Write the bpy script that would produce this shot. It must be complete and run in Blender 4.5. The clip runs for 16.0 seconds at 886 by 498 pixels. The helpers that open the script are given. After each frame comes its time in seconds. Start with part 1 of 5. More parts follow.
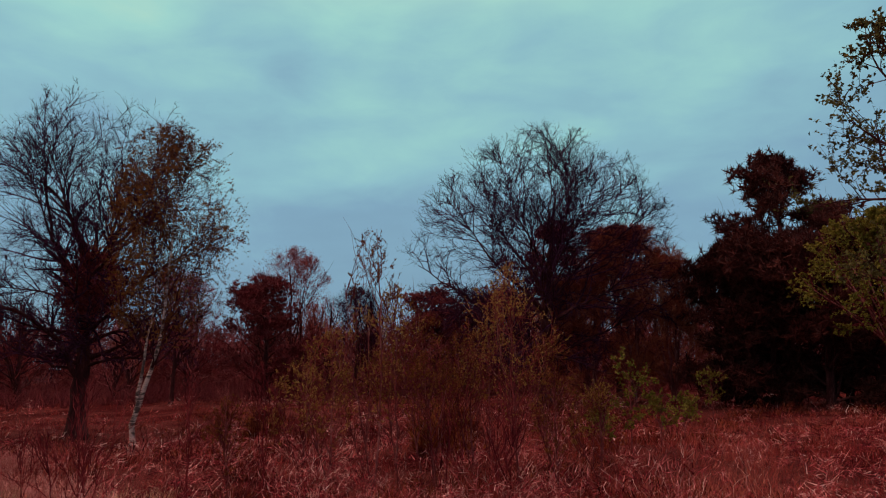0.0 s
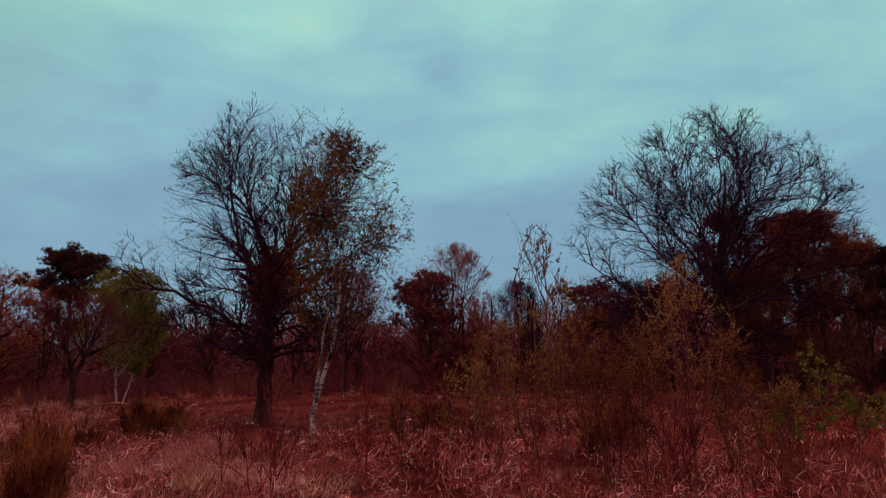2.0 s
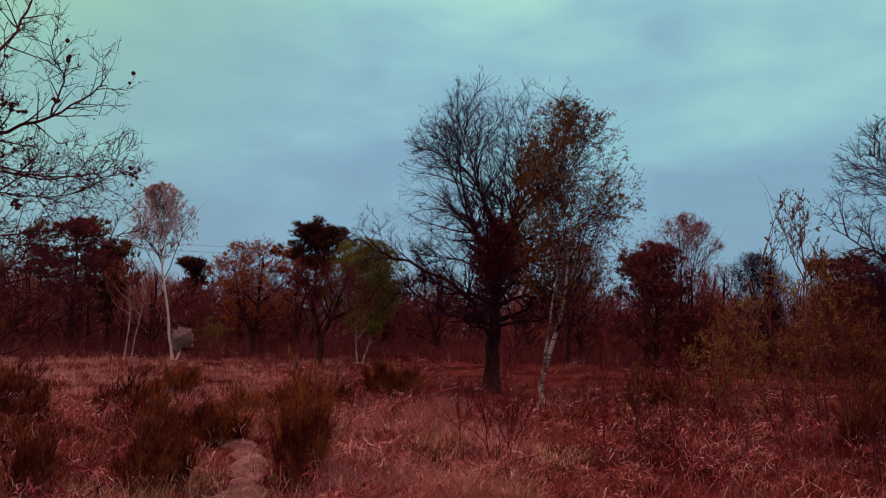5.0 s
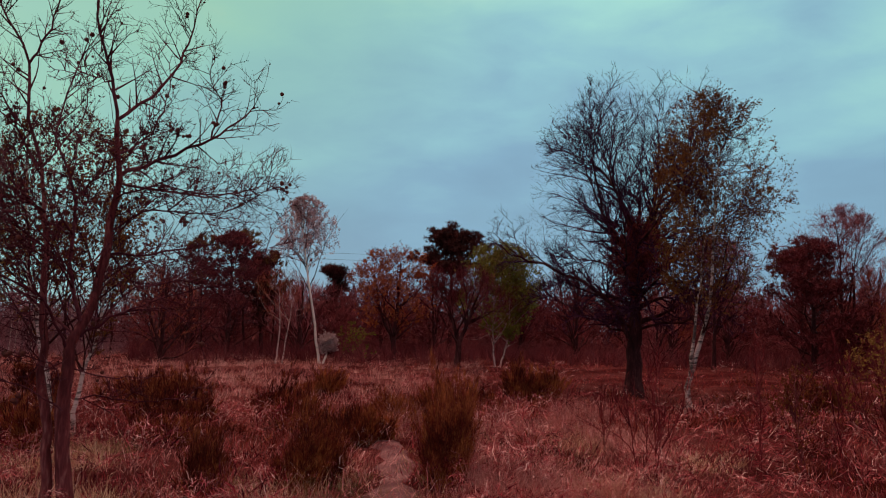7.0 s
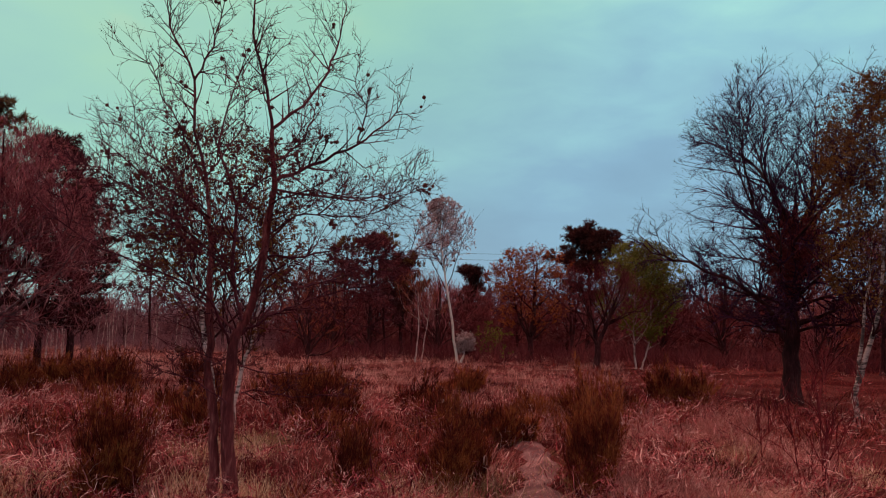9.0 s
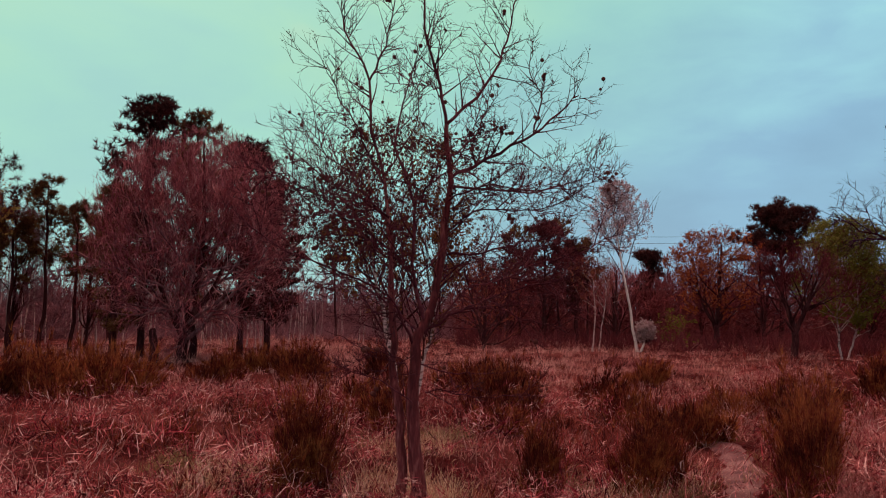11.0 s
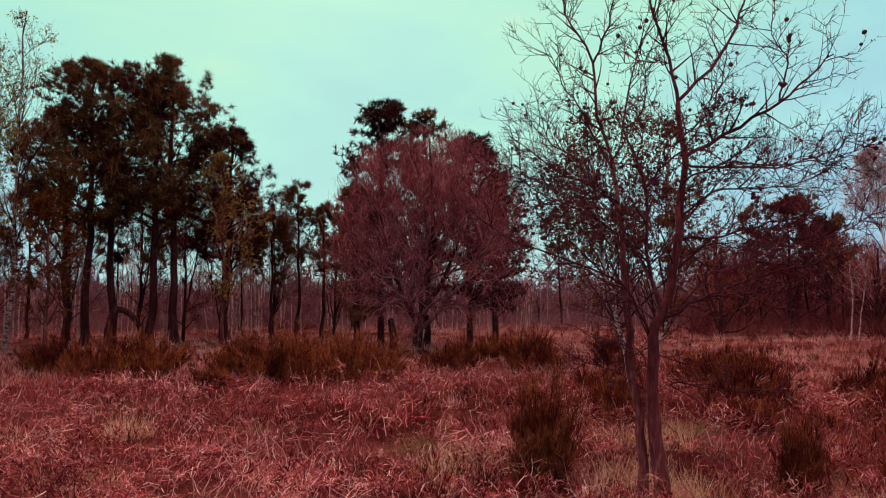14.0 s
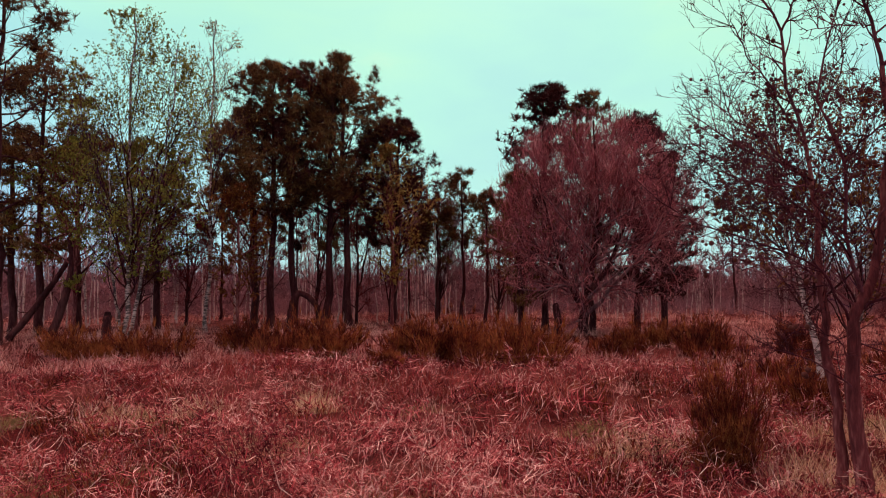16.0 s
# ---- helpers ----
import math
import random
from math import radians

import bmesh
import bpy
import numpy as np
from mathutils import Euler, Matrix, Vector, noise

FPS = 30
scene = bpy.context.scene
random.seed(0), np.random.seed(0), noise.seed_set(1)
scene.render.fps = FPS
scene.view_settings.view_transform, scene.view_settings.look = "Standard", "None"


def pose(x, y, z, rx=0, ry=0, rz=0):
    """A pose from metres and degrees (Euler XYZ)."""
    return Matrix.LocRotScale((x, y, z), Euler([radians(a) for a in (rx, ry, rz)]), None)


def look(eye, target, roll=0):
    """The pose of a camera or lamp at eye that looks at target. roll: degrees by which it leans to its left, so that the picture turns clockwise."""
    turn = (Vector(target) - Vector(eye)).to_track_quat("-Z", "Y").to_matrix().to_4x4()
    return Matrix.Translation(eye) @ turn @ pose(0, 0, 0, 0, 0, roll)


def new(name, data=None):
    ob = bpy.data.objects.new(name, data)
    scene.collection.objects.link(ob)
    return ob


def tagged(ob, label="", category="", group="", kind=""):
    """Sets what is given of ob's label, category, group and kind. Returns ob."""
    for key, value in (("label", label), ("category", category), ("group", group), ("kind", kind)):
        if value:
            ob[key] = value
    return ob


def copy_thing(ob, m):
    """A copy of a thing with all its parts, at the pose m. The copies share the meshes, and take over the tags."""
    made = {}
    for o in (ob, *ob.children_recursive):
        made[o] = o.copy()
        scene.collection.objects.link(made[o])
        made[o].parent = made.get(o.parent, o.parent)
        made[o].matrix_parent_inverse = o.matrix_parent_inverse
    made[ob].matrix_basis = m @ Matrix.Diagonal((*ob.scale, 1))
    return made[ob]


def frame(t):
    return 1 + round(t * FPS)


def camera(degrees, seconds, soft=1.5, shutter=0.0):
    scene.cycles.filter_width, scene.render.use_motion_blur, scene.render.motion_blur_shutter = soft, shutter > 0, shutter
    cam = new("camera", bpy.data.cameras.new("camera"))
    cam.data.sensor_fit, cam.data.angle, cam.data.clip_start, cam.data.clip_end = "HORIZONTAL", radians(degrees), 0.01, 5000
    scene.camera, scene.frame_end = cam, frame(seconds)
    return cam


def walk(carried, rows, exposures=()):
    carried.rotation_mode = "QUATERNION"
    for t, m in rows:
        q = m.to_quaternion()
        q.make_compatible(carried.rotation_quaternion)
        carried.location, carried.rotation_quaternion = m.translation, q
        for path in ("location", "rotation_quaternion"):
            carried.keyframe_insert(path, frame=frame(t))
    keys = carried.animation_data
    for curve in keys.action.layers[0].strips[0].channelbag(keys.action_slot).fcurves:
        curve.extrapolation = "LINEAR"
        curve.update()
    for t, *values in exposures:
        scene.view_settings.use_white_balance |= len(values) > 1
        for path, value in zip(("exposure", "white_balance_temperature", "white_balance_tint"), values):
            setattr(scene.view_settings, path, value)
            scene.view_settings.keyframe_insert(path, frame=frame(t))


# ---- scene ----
cam = camera(62.1, 16.0, soft=1.12)
# seconds, eye, yaw to the left, pitch up, roll
ROWS = [
    (0, 0.163, -0.009, 1.566, -0.77, 8.67, -1.13),
    (0.5, 0.151, -0.010, 1.568, 3.37, 8.61, -1.29),
    (1, 0.130, -0.018, 1.567, 6.03, 8.67, -1.11),
    (1.5, 0.095, -0.013, 1.574, 8.70, 8.67, -0.93),
    (2, 0.058, 0.007, 1.572, 11.54, 8.43, -0.70),
    (2.5, 0.020, 0.018, 1.565, 14.02, 7.90, -0.32),
    (3, -0.011, 0.026, 1.552, 16.67, 7.43, 0.13),
    (3.5, -0.049, 0.026, 1.537, 19.37, 7.04, 0.65),
    (6, -0.183, -0.018, 1.561, 33.89, 6.03, 0.98),
    (6.5, -0.174, -0.029, 1.555, 36.13, 6.14, 0.73),
    (7, -0.181, -0.039, 1.558, 38.89, 6.20, 0.83),
    (7.5, -0.185, -0.038, 1.561, 41.65, 6.29, 0.84),
    (8, -0.201, -0.045, 1.551, 43.77, 6.39, 0.81),
    (8.5, -0.222, -0.051, 1.551, 45.75, 6.10, 1.04),
    (9, -0.261, -0.056, 1.560, 49.38, 6.00, 1.26),
    (11.5, -0.557, 0.032, 1.660, 66.21, 4.42, 0.19),
    (12, -0.580, 0.034, 1.664, 69.77, 4.17, -0.15),
    (12.5, -0.594, 0.033, 1.668, 71.86, 4.09, -0.21),
    (13, -0.591, 0.020, 1.666, 74.52, 4.14, -0.27),
    (13.5, -0.593, 0.004, 1.662, 77.12, 4.06, -0.22),
    (14, -0.597, -0.016, 1.664, 79.83, 3.80, -0.32),
    (14.5, -0.596, -0.039, 1.665, 82.99, 3.66, -0.37),
    (15, -0.588, -0.073, 1.663, 86.77, 3.48, -0.23),
    (15.5, -0.566, -0.101, 1.656, 90.29, 3.09, -0.31),
    (16, -0.548, -0.132, 1.654, 92.27, 2.72, -0.30),
]


def eye_pose(x, y, z, yaw, pitch, roll):
    yaw_r, pitch_r = radians(yaw), radians(pitch)
    ahead = Vector((-math.sin(yaw_r) * math.cos(pitch_r), math.cos(yaw_r) * math.cos(pitch_r), math.sin(pitch_r)))
    return look((x, y, z), Vector((x, y, z)) + ahead, roll)


walk(cam, [(r[0], eye_pose(*r[1:])) for r in ROWS], exposures=[(0.0, -0.61), (3.5, -0.58), (7.0, -0.5), (9.0, -0.4), (12.5, -0.15), (16.0, 0.11)])

# ---- world and sun ----
SUN_AZ, SUN_EL = radians(87), radians(38)  # azimuth to the left of +y
SUN_DIR = Vector((-math.sin(SUN_AZ) * math.cos(SUN_EL), math.cos(SUN_AZ) * math.cos(SUN_EL), math.sin(SUN_EL)))


class Nodes:
    """A short way to write node trees."""

    def __init__(self, tree):
        self.tree = tree
        tree.nodes.clear()

    def add(self, kind):
        return self.tree.nodes.new(kind)

    def link(self, a, b):
        self.tree.links.new(a, b)

    def put(self, socket, value):
        if isinstance(value, bpy.types.NodeSocket):
            self.link(value, socket)
        else:
            socket.default_value = value

    def math(self, op, a, b=0.0, clamp=False):
        node = self.add("ShaderNodeMath")
        node.operation, node.use_clamp = op, clamp
        self.put(node.inputs[0], a)
        self.put(node.inputs[1], b)
        return node.outputs[0]

    def noise(self, vector, scale, detail=4.0, rough=0.55, warp=0.0):
        node = self.add("ShaderNodeTexNoise")
        if vector is not None:
            self.link(vector, node.inputs["Vector"])
        node.inputs["Scale"].default_value = scale
        node.inputs["Detail"].default_value = detail
        node.inputs["Roughness"].default_value = rough
        node.inputs["Distortion"].default_value = warp
        return node.outputs["Fac"]

    def ramp(self, fac, stops, mode="EASE"):
        node = self.add("ShaderNodeValToRGB")
        node.color_ramp.interpolation = mode
        el = node.color_ramp.elements
        while len(el) < len(stops):
            el.new(0.5)
        for e, (pos, col) in zip(el, stops):
            e.position = pos
            e.color = (*col, 1.0) if len(col) == 3 else col
        self.put(node.inputs["Fac"], fac)
        return node.outputs["Color"]

    def mix(self, fac, a, b, blend="MIX"):
        node = self.add("ShaderNodeMix")
        node.data_type, node.blend_type = "RGBA", blend
        self.put(node.inputs[0], fac)
        for socket, value in ((node.inputs[6], a), (node.inputs[7], b)):
            self.put(socket, (*value, 1.0) if isinstance(value, tuple) else value)
        return node.outputs[2]

    def span(self, value, lo, hi):
        node = self.add("ShaderNodeMapRange")
        node.interpolation_type = "SMOOTHSTEP"
        self.put(node.inputs["Value"], value)
        node.inputs["From Min"].default_value = lo
        node.inputs["From Max"].default_value = hi
        return node.outputs["Result"]


def build_world():
    """An overcast evening sky: blue-grey low down, brighter mint and cream cloud higher and towards the hidden sun. The
    unseen zenith is an added red fill light.
    """
    world = bpy.data.worlds.new("overcast_sky")
    scene.world = world
    world.use_nodes = True
    n = Nodes(world.node_tree)
    way = n.add("ShaderNodeTexCoord").outputs["Generated"]
    sep = n.add("ShaderNodeSeparateXYZ")
    n.link(way, sep.inputs[0])
    up = sep.outputs["Z"]
    sky = n.add("ShaderNodeTexSky")
    sky.sky_type, sky.sun_disc, sky.sun_elevation, sky.sun_rotation = "NISHITA", False, SUN_EL, -SUN_AZ
    clear = n.mix(1.0, sky.outputs[0], (0.1, 0.1, 0.1), "MULTIPLY")
    glow = n.add("ShaderNodeVectorMath")
    glow.operation = "DOT_PRODUCT"
    n.link(way, glow.inputs[0])
    glow.inputs[1].default_value = SUN_DIR
    # cloud streaks: flattened noise in the sky's direction
    flat = n.add("ShaderNodeMapping")
    flat.inputs["Scale"].default_value = (1.0, 1.0, 2.6)
    n.link(way, flat.inputs["Vector"])
    big = n.noise(flat.outputs[0], 2.3, 3.0, 0.5, 0.4)
    fine = n.noise(flat.outputs[0], 7.0, 5.0, 0.55, 0.3)
    cloud = n.math("ADD", n.math("MULTIPLY", n.math("SUBTRACT", big, 0.5), SKY_BIG), n.math("MULTIPLY", n.math("SUBTRACT", fine, 0.5), SKY_FINE))
    level = n.math("ADD", n.math("MULTIPLY", up, SKY_UP), cloud, True)
    near_sun = n.span(glow.outputs["Value"], 0.62, 0.92)
    col = n.mix(near_sun, n.ramp(level, SKY_STOPS, "LINEAR"), n.ramp(level, SUN_STOPS, "LINEAR"))
    over = n.mix(0.88, clear, col)
    high = n.mix(n.span(up, 0.42, 0.85), over, SKY_RED_FILL)
    back = n.add("ShaderNodeBackground")
    n.link(high, back.inputs["Color"])
    back.inputs["Strength"].default_value = SKY_POWER
    n.link(back.outputs[0], n.add("ShaderNodeOutputWorld").inputs["Surface"])


SKY_BIG, SKY_FINE, SKY_UP = 1.1, 0.48, 1.45
SKY_STOPS = [(0.0, (0.30, 0.52, 0.72)), (0.25, (0.345, 0.62, 0.83)), (0.5, (0.44, 0.84, 0.95)), (0.75, (0.57, 1.09, 1.0)), (1.0, (0.80, 1.23, 0.95))]
SUN_STOPS = [(0.0, (0.37, 0.74, 0.71)), (0.4, (0.43, 0.86, 0.69)), (0.6, (0.47, 0.90, 0.66)), (0.78, (0.60, 0.91, 0.62)), (1.0, (0.72, 0.91, 0.60))]
# zenith colour, out of view, added to redden the light on the heath
SKY_RED_FILL = (1.62, 0.71, 0.64)
SKY_POWER = 1.0
build_world()
sun = new("sun", bpy.data.lights.new("sun", "SUN"))
sun.data.energy, sun.data.angle, sun.data.color = 1.6, radians(20), (1.0, 0.67, 0.57)
sun.matrix_world = look(SUN_DIR * 50, (0, 0, 0))


# ---- materials ----
def material(name, stops, scale=6.0, fine=40.0, rough=0.85, bump=0.3, island=0.35, stretch=(1, 1, 1), gloss=0.08, thin=0.0, per_object=0.15):
    """A rough natural surface: colours by two scales of noise, varied from piece to piece. thin: how much light passes through."""
    mat = bpy.data.materials.new(name)
    mat.use_nodes = True
    n = Nodes(mat.node_tree)
    co = n.add("ShaderNodeTexCoord").outputs["Object"]
    mp = n.add("ShaderNodeMapping")
    mp.inputs["Scale"].default_value = stretch
    n.link(co, mp.inputs["Vector"])
    a, b = n.noise(mp.outputs[0], scale), n.noise(mp.outputs[0], fine, 3.0)
    fac = n.math("ADD", n.math("MULTIPLY", a, 0.62), n.math("MULTIPLY", b, 0.38))
    piece = n.math("MULTIPLY", n.math("SUBTRACT", n.add("ShaderNodeNewGeometry").outputs["Random Per Island"], 0.5), island)
    whole = n.math("MULTIPLY", n.math("SUBTRACT", n.add("ShaderNodeObjectInfo").outputs["Random"], 0.5), per_object)
    fac = n.math("ADD", n.math("ADD", n.span(fac, 0.3, 0.7), piece), whole, True)
    col = n.ramp(fac, stops, "LINEAR")
    bsdf = n.add("ShaderNodeBsdfPrincipled")
    n.link(col, bsdf.inputs["Base Color"])
    bsdf.inputs["Roughness"].default_value = rough
    bsdf.inputs["Specular IOR Level"].default_value = gloss
    if bump:
        bp = n.add("ShaderNodeBump")
        bp.inputs["Strength"].default_value = bump
        bp.inputs["Distance"].default_value = 0.02
        n.link(b, bp.inputs["Height"])
        n.link(bp.outputs[0], bsdf.inputs["Normal"])
    out = n.add("ShaderNodeOutputMaterial")
    if thin:
        tr = n.add("ShaderNodeBsdfTranslucent")
        n.link(col, tr.inputs["Color"])
        ms = n.add("ShaderNodeMixShader")
        ms.inputs[0].default_value = thin
        n.link(bsdf.outputs[0], ms.inputs[1])
        n.link(tr.outputs[0], ms.inputs[2])
        n.link(ms.outputs[0], out.inputs["Surface"])
    else:
        n.link(bsdf.outputs[0], out.inputs["Surface"])
    return mat


def birch_bark(name, pale, dark, amount):
    """White bark with dark bands and a black rough foot."""
    mat = bpy.data.materials.new(name)
    mat.use_nodes = True
    n = Nodes(mat.node_tree)
    co = n.add("ShaderNodeTexCoord").outputs["Object"]
    mp = n.add("ShaderNodeMapping")
    mp.inputs["Scale"].default_value = (5, 5, 22)
    n.link(co, mp.inputs["Vector"])
    bands = n.noise(mp.outputs[0], 1.0, 4.0, 0.65, 0.5)
    blot = n.noise(co, 3.5, 4.0)
    fac = n.math("ADD", n.math("MULTIPLY", bands, 0.7), n.math("MULTIPLY", blot, 0.5))
    col = n.ramp(n.span(fac, amount - 0.09, amount + 0.07), [(0.0, pale), (0.5, tuple(0.6 * a + 0.4 * b for a, b in zip(pale, dark))), (1.0, dark)], "LINEAR")
    bsdf = n.add("ShaderNodeBsdfPrincipled")
    n.link(col, bsdf.inputs["Base Color"])
    bsdf.inputs["Roughness"].default_value = 0.7
    bp = n.add("ShaderNodeBump")
    bp.inputs["Strength"].default_value = 0.4
    bp.inputs["Distance"].default_value = 0.015
    n.link(bands, bp.inputs["Height"])
    n.link(bp.outputs[0], bsdf.inputs["Normal"])
    n.link(bsdf.outputs[0], n.add("ShaderNodeOutputMaterial").inputs["Surface"])
    return mat


DARK_BARK = material("dark_bark", [(0, (0.022, 0.005, 0.006)), (0.5, (0.052, 0.013, 0.015)), (1, (0.11, 0.036, 0.036))], 4, 30, 0.95, 0.7, 0.1, (1, 1, 0.25))
RED_BARK = material("red_brown_bark", [(0, (0.065, 0.013, 0.015)), (0.5, (0.165, 0.036, 0.039)), (1, (0.36, 0.14, 0.13))], 5, 40, 0.9, 0.8, 0.1, (1, 1, 0.2))
GREY_TWIG = material("purple_grey_twigs", [(0, (0.022, 0.005, 0.013)), (0.5, (0.046, 0.01, 0.032)), (1, (0.1, 0.03, 0.066))], 2, 20, 0.9, 0, 0.5)
RED_TWIG = material("dark_red_twigs", [(0, (0.07, 0.007, 0.011)), (0.5, (0.15, 0.018, 0.023)), (1, (0.27, 0.05, 0.05))], 2, 20, 0.9, 0, 0.6, per_object=0.5)
PINK_TWIG = material("pinkish_twigs", [(0, (0.15, 0.02, 0.027)), (0.5, (0.3, 0.054, 0.06)), (1, (0.48, 0.145, 0.13))], 2, 20, 0.9, 0, 0.6)
# lightened mauve: holds the haze of the far wood in its colour
HAZY_MAUVE_TWIG = material("hazy_mauve_twigs", [(0, (0.12, 0.042, 0.054)), (0.5, (0.23, 0.092, 0.11)), (1, (0.37, 0.18, 0.2))], 2, 20, 0.9, 0, 0.6, per_object=0.3)
ROSE_TWIG = material("rose_grey_twigs", [(0, (0.16, 0.032, 0.046)), (0.5, (0.35, 0.084, 0.098)), (1, (0.58, 0.24, 0.24))], 2, 20, 0.9, 0, 0.7, per_object=0.3)
ROSE_BARK = material("rose_grey_bark", [(0, (0.08, 0.024, 0.032)), (0.5, (0.2, 0.08, 0.09)), (1, (0.36, 0.18, 0.18))], 5, 40, 0.9, 0.5, 0.3, (1, 1, 0.3))
WOOD_TWIG = material("maroon_brown_twigs", [(0, (0.075, 0.011, 0.016)), (0.5, (0.165, 0.03, 0.037)), (1, (0.29, 0.082, 0.082))], 0.4, 12, 0.9, 0, 0.5)
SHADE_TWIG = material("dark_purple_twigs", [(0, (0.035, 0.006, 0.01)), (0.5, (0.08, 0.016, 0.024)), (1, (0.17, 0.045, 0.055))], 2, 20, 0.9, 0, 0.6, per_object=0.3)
RUST_TWIG = material("rusty_twigs", [(0, (0.15, 0.027, 0.018)), (0.5, (0.3, 0.068, 0.042)), (1, (0.46, 0.14, 0.08))], 2, 20, 0.9, 0, 0.6)
OLIVE_LEAF = material("olive_brown_leaves", [(0, (0.085, 0.02, 0.007)), (0.5, (0.165, 0.054, 0.015)), (1, (0.28, 0.12, 0.03))], 1.5, 20, 0.6, 0, 0.8, thin=0.35)
GREEN_LEAF = material("spring_green_leaves", [(0, (0.08, 0.066, 0.01)), (0.5, (0.17, 0.145, 0.022)), (1, (0.3, 0.26, 0.05))], 1.5, 20, 0.55, 0, 0.8, thin=0.4)
DARK_LEAF = material("dark_green_leaves", [(0, (0.035, 0.027, 0.01)), (0.5, (0.085, 0.07, 0.022)), (1, (0.17, 0.145, 0.045))], 1.5, 20, 0.55, 0, 0.8, thin=0.3)
YELLOW_LEAF = material("yellowing_leaves", [(0, (0.14, 0.064, 0.016)), (0.5, (0.28, 0.145, 0.037)), (1, (0.45, 0.27, 0.075))], 1.5, 20, 0.6, 0, 0.8, thin=0.35)
ORANGE_LEAF = material("orange_brown_leaves", [(0, (0.24, 0.04, 0.012)), (0.5, (0.42, 0.09, 0.024)), (1, (0.58, 0.17, 0.05))], 1.5, 20, 0.6, 0, 0.8, thin=0.35)
PINE_NEEDLE = material("pine_needles", [(0, (0.05, 0.016, 0.009)), (0.5, (0.13, 0.05, 0.02)), (1, (0.27, 0.14, 0.048))], 0.9, 12, 0.6, 0, 0.7, thin=0.2)
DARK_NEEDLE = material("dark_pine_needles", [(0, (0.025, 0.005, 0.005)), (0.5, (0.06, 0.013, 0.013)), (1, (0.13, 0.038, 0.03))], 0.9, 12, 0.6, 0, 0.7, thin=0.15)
MAROON_NEEDLE = material("maroon_foliage", [(0, (0.07, 0.009, 0.013)), (0.5, (0.155, 0.024, 0.03)), (1, (0.27, 0.062, 0.06))], 0.9, 12, 0.7, 0, 0.7)
BROOM = material("broom_shoots", [(0, (0.035, 0.005, 0.004)), (0.5, (0.18, 0.029, 0.016)), (1, (0.44, 0.14, 0.045))], 2.5, 18, 0.8, 0, 0.7, per_object=0.5)
# lowest bracken stops darkened to deepen the shade in the hollows
BRACKEN = material("dead_bracken", [(0, (0.045, 0.003, 0.007)), (0.28, (0.11, 0.007, 0.014)), (0.55, (0.35, 0.043, 0.058)), (0.78, (0.65, 0.21, 0.205)), (1, (0.9, 0.6, 0.55))], 1.6, 14, 0.8, 0, 0.65, thin=0.1)
STRAW = material("pale_dry_grass", [(0, (0.1, 0.015, 0.021)), (0.45, (0.3, 0.075, 0.082)), (0.75, (0.54, 0.22, 0.205)), (1, (0.82, 0.5, 0.43))], 1.1, 12, 0.75, 0, 0.7, thin=0.15)
RED_GRASS = material("reddish_dry_grass", [(0, (0.11, 0.01, 0.011)), (0.5, (0.29, 0.04, 0.036)), (1, (0.53, 0.165, 0.12))], 0.5, 9, 0.75, 0, 0.5, thin=0.1)
STALK = material("dead_stalks", [(0, (0.3, 0.07, 0.076)), (0.5, (0.58, 0.25, 0.24)), (1, (0.9, 0.64, 0.56))], 2, 20, 0.7, 0, 0.7)
FAR_STRAW = material("pinkish_far_grass", [(0, (0.26, 0.075, 0.078)), (0.5, (0.5, 0.2, 0.185)), (1, (0.76, 0.43, 0.37))], 0.35, 6, 0.75, 0, 0.6, thin=0.15)
CREAM_GRASS = material("cream_dry_grass", [(0, (0.3, 0.12, 0.08)), (0.5, (0.62, 0.38, 0.25)), (1, (0.86, 0.68, 0.46))], 2, 12, 0.75, 0, 0.7, thin=0.15)
MOSS_GRASS = material("greenish_grass", [(0, (0.13, 0.09, 0.04)), (0.5, (0.26, 0.18, 0.08)), (1, (0.4, 0.28, 0.14))], 1, 9, 0.75, 0, 0.8, thin=0.25)
# leaves painted near white to stand for glints in a birch crown
GLINT_LEAF = material("leaf_glints", [(0, (0.34, 0.2, 0.2)), (0.5, (0.58, 0.4, 0.4)), (1, (0.8, 0.64, 0.62))], 2, 20, 0.7, 0, 0.7, thin=0.3)
BIRCH = birch_bark("silver_birch_bark", (0.5, 0.32, 0.3), (0.06, 0.028, 0.026), 0.58)
BIRCH_DIM = birch_bark("dull_birch_bark", (0.56, 0.36, 0.34), (0.07, 0.03, 0.028), 0.64)
BIRCH_WHITE = birch_bark("white_birch_bark", (0.72, 0.55, 0.5), (0.1, 0.05, 0.045), 0.72)


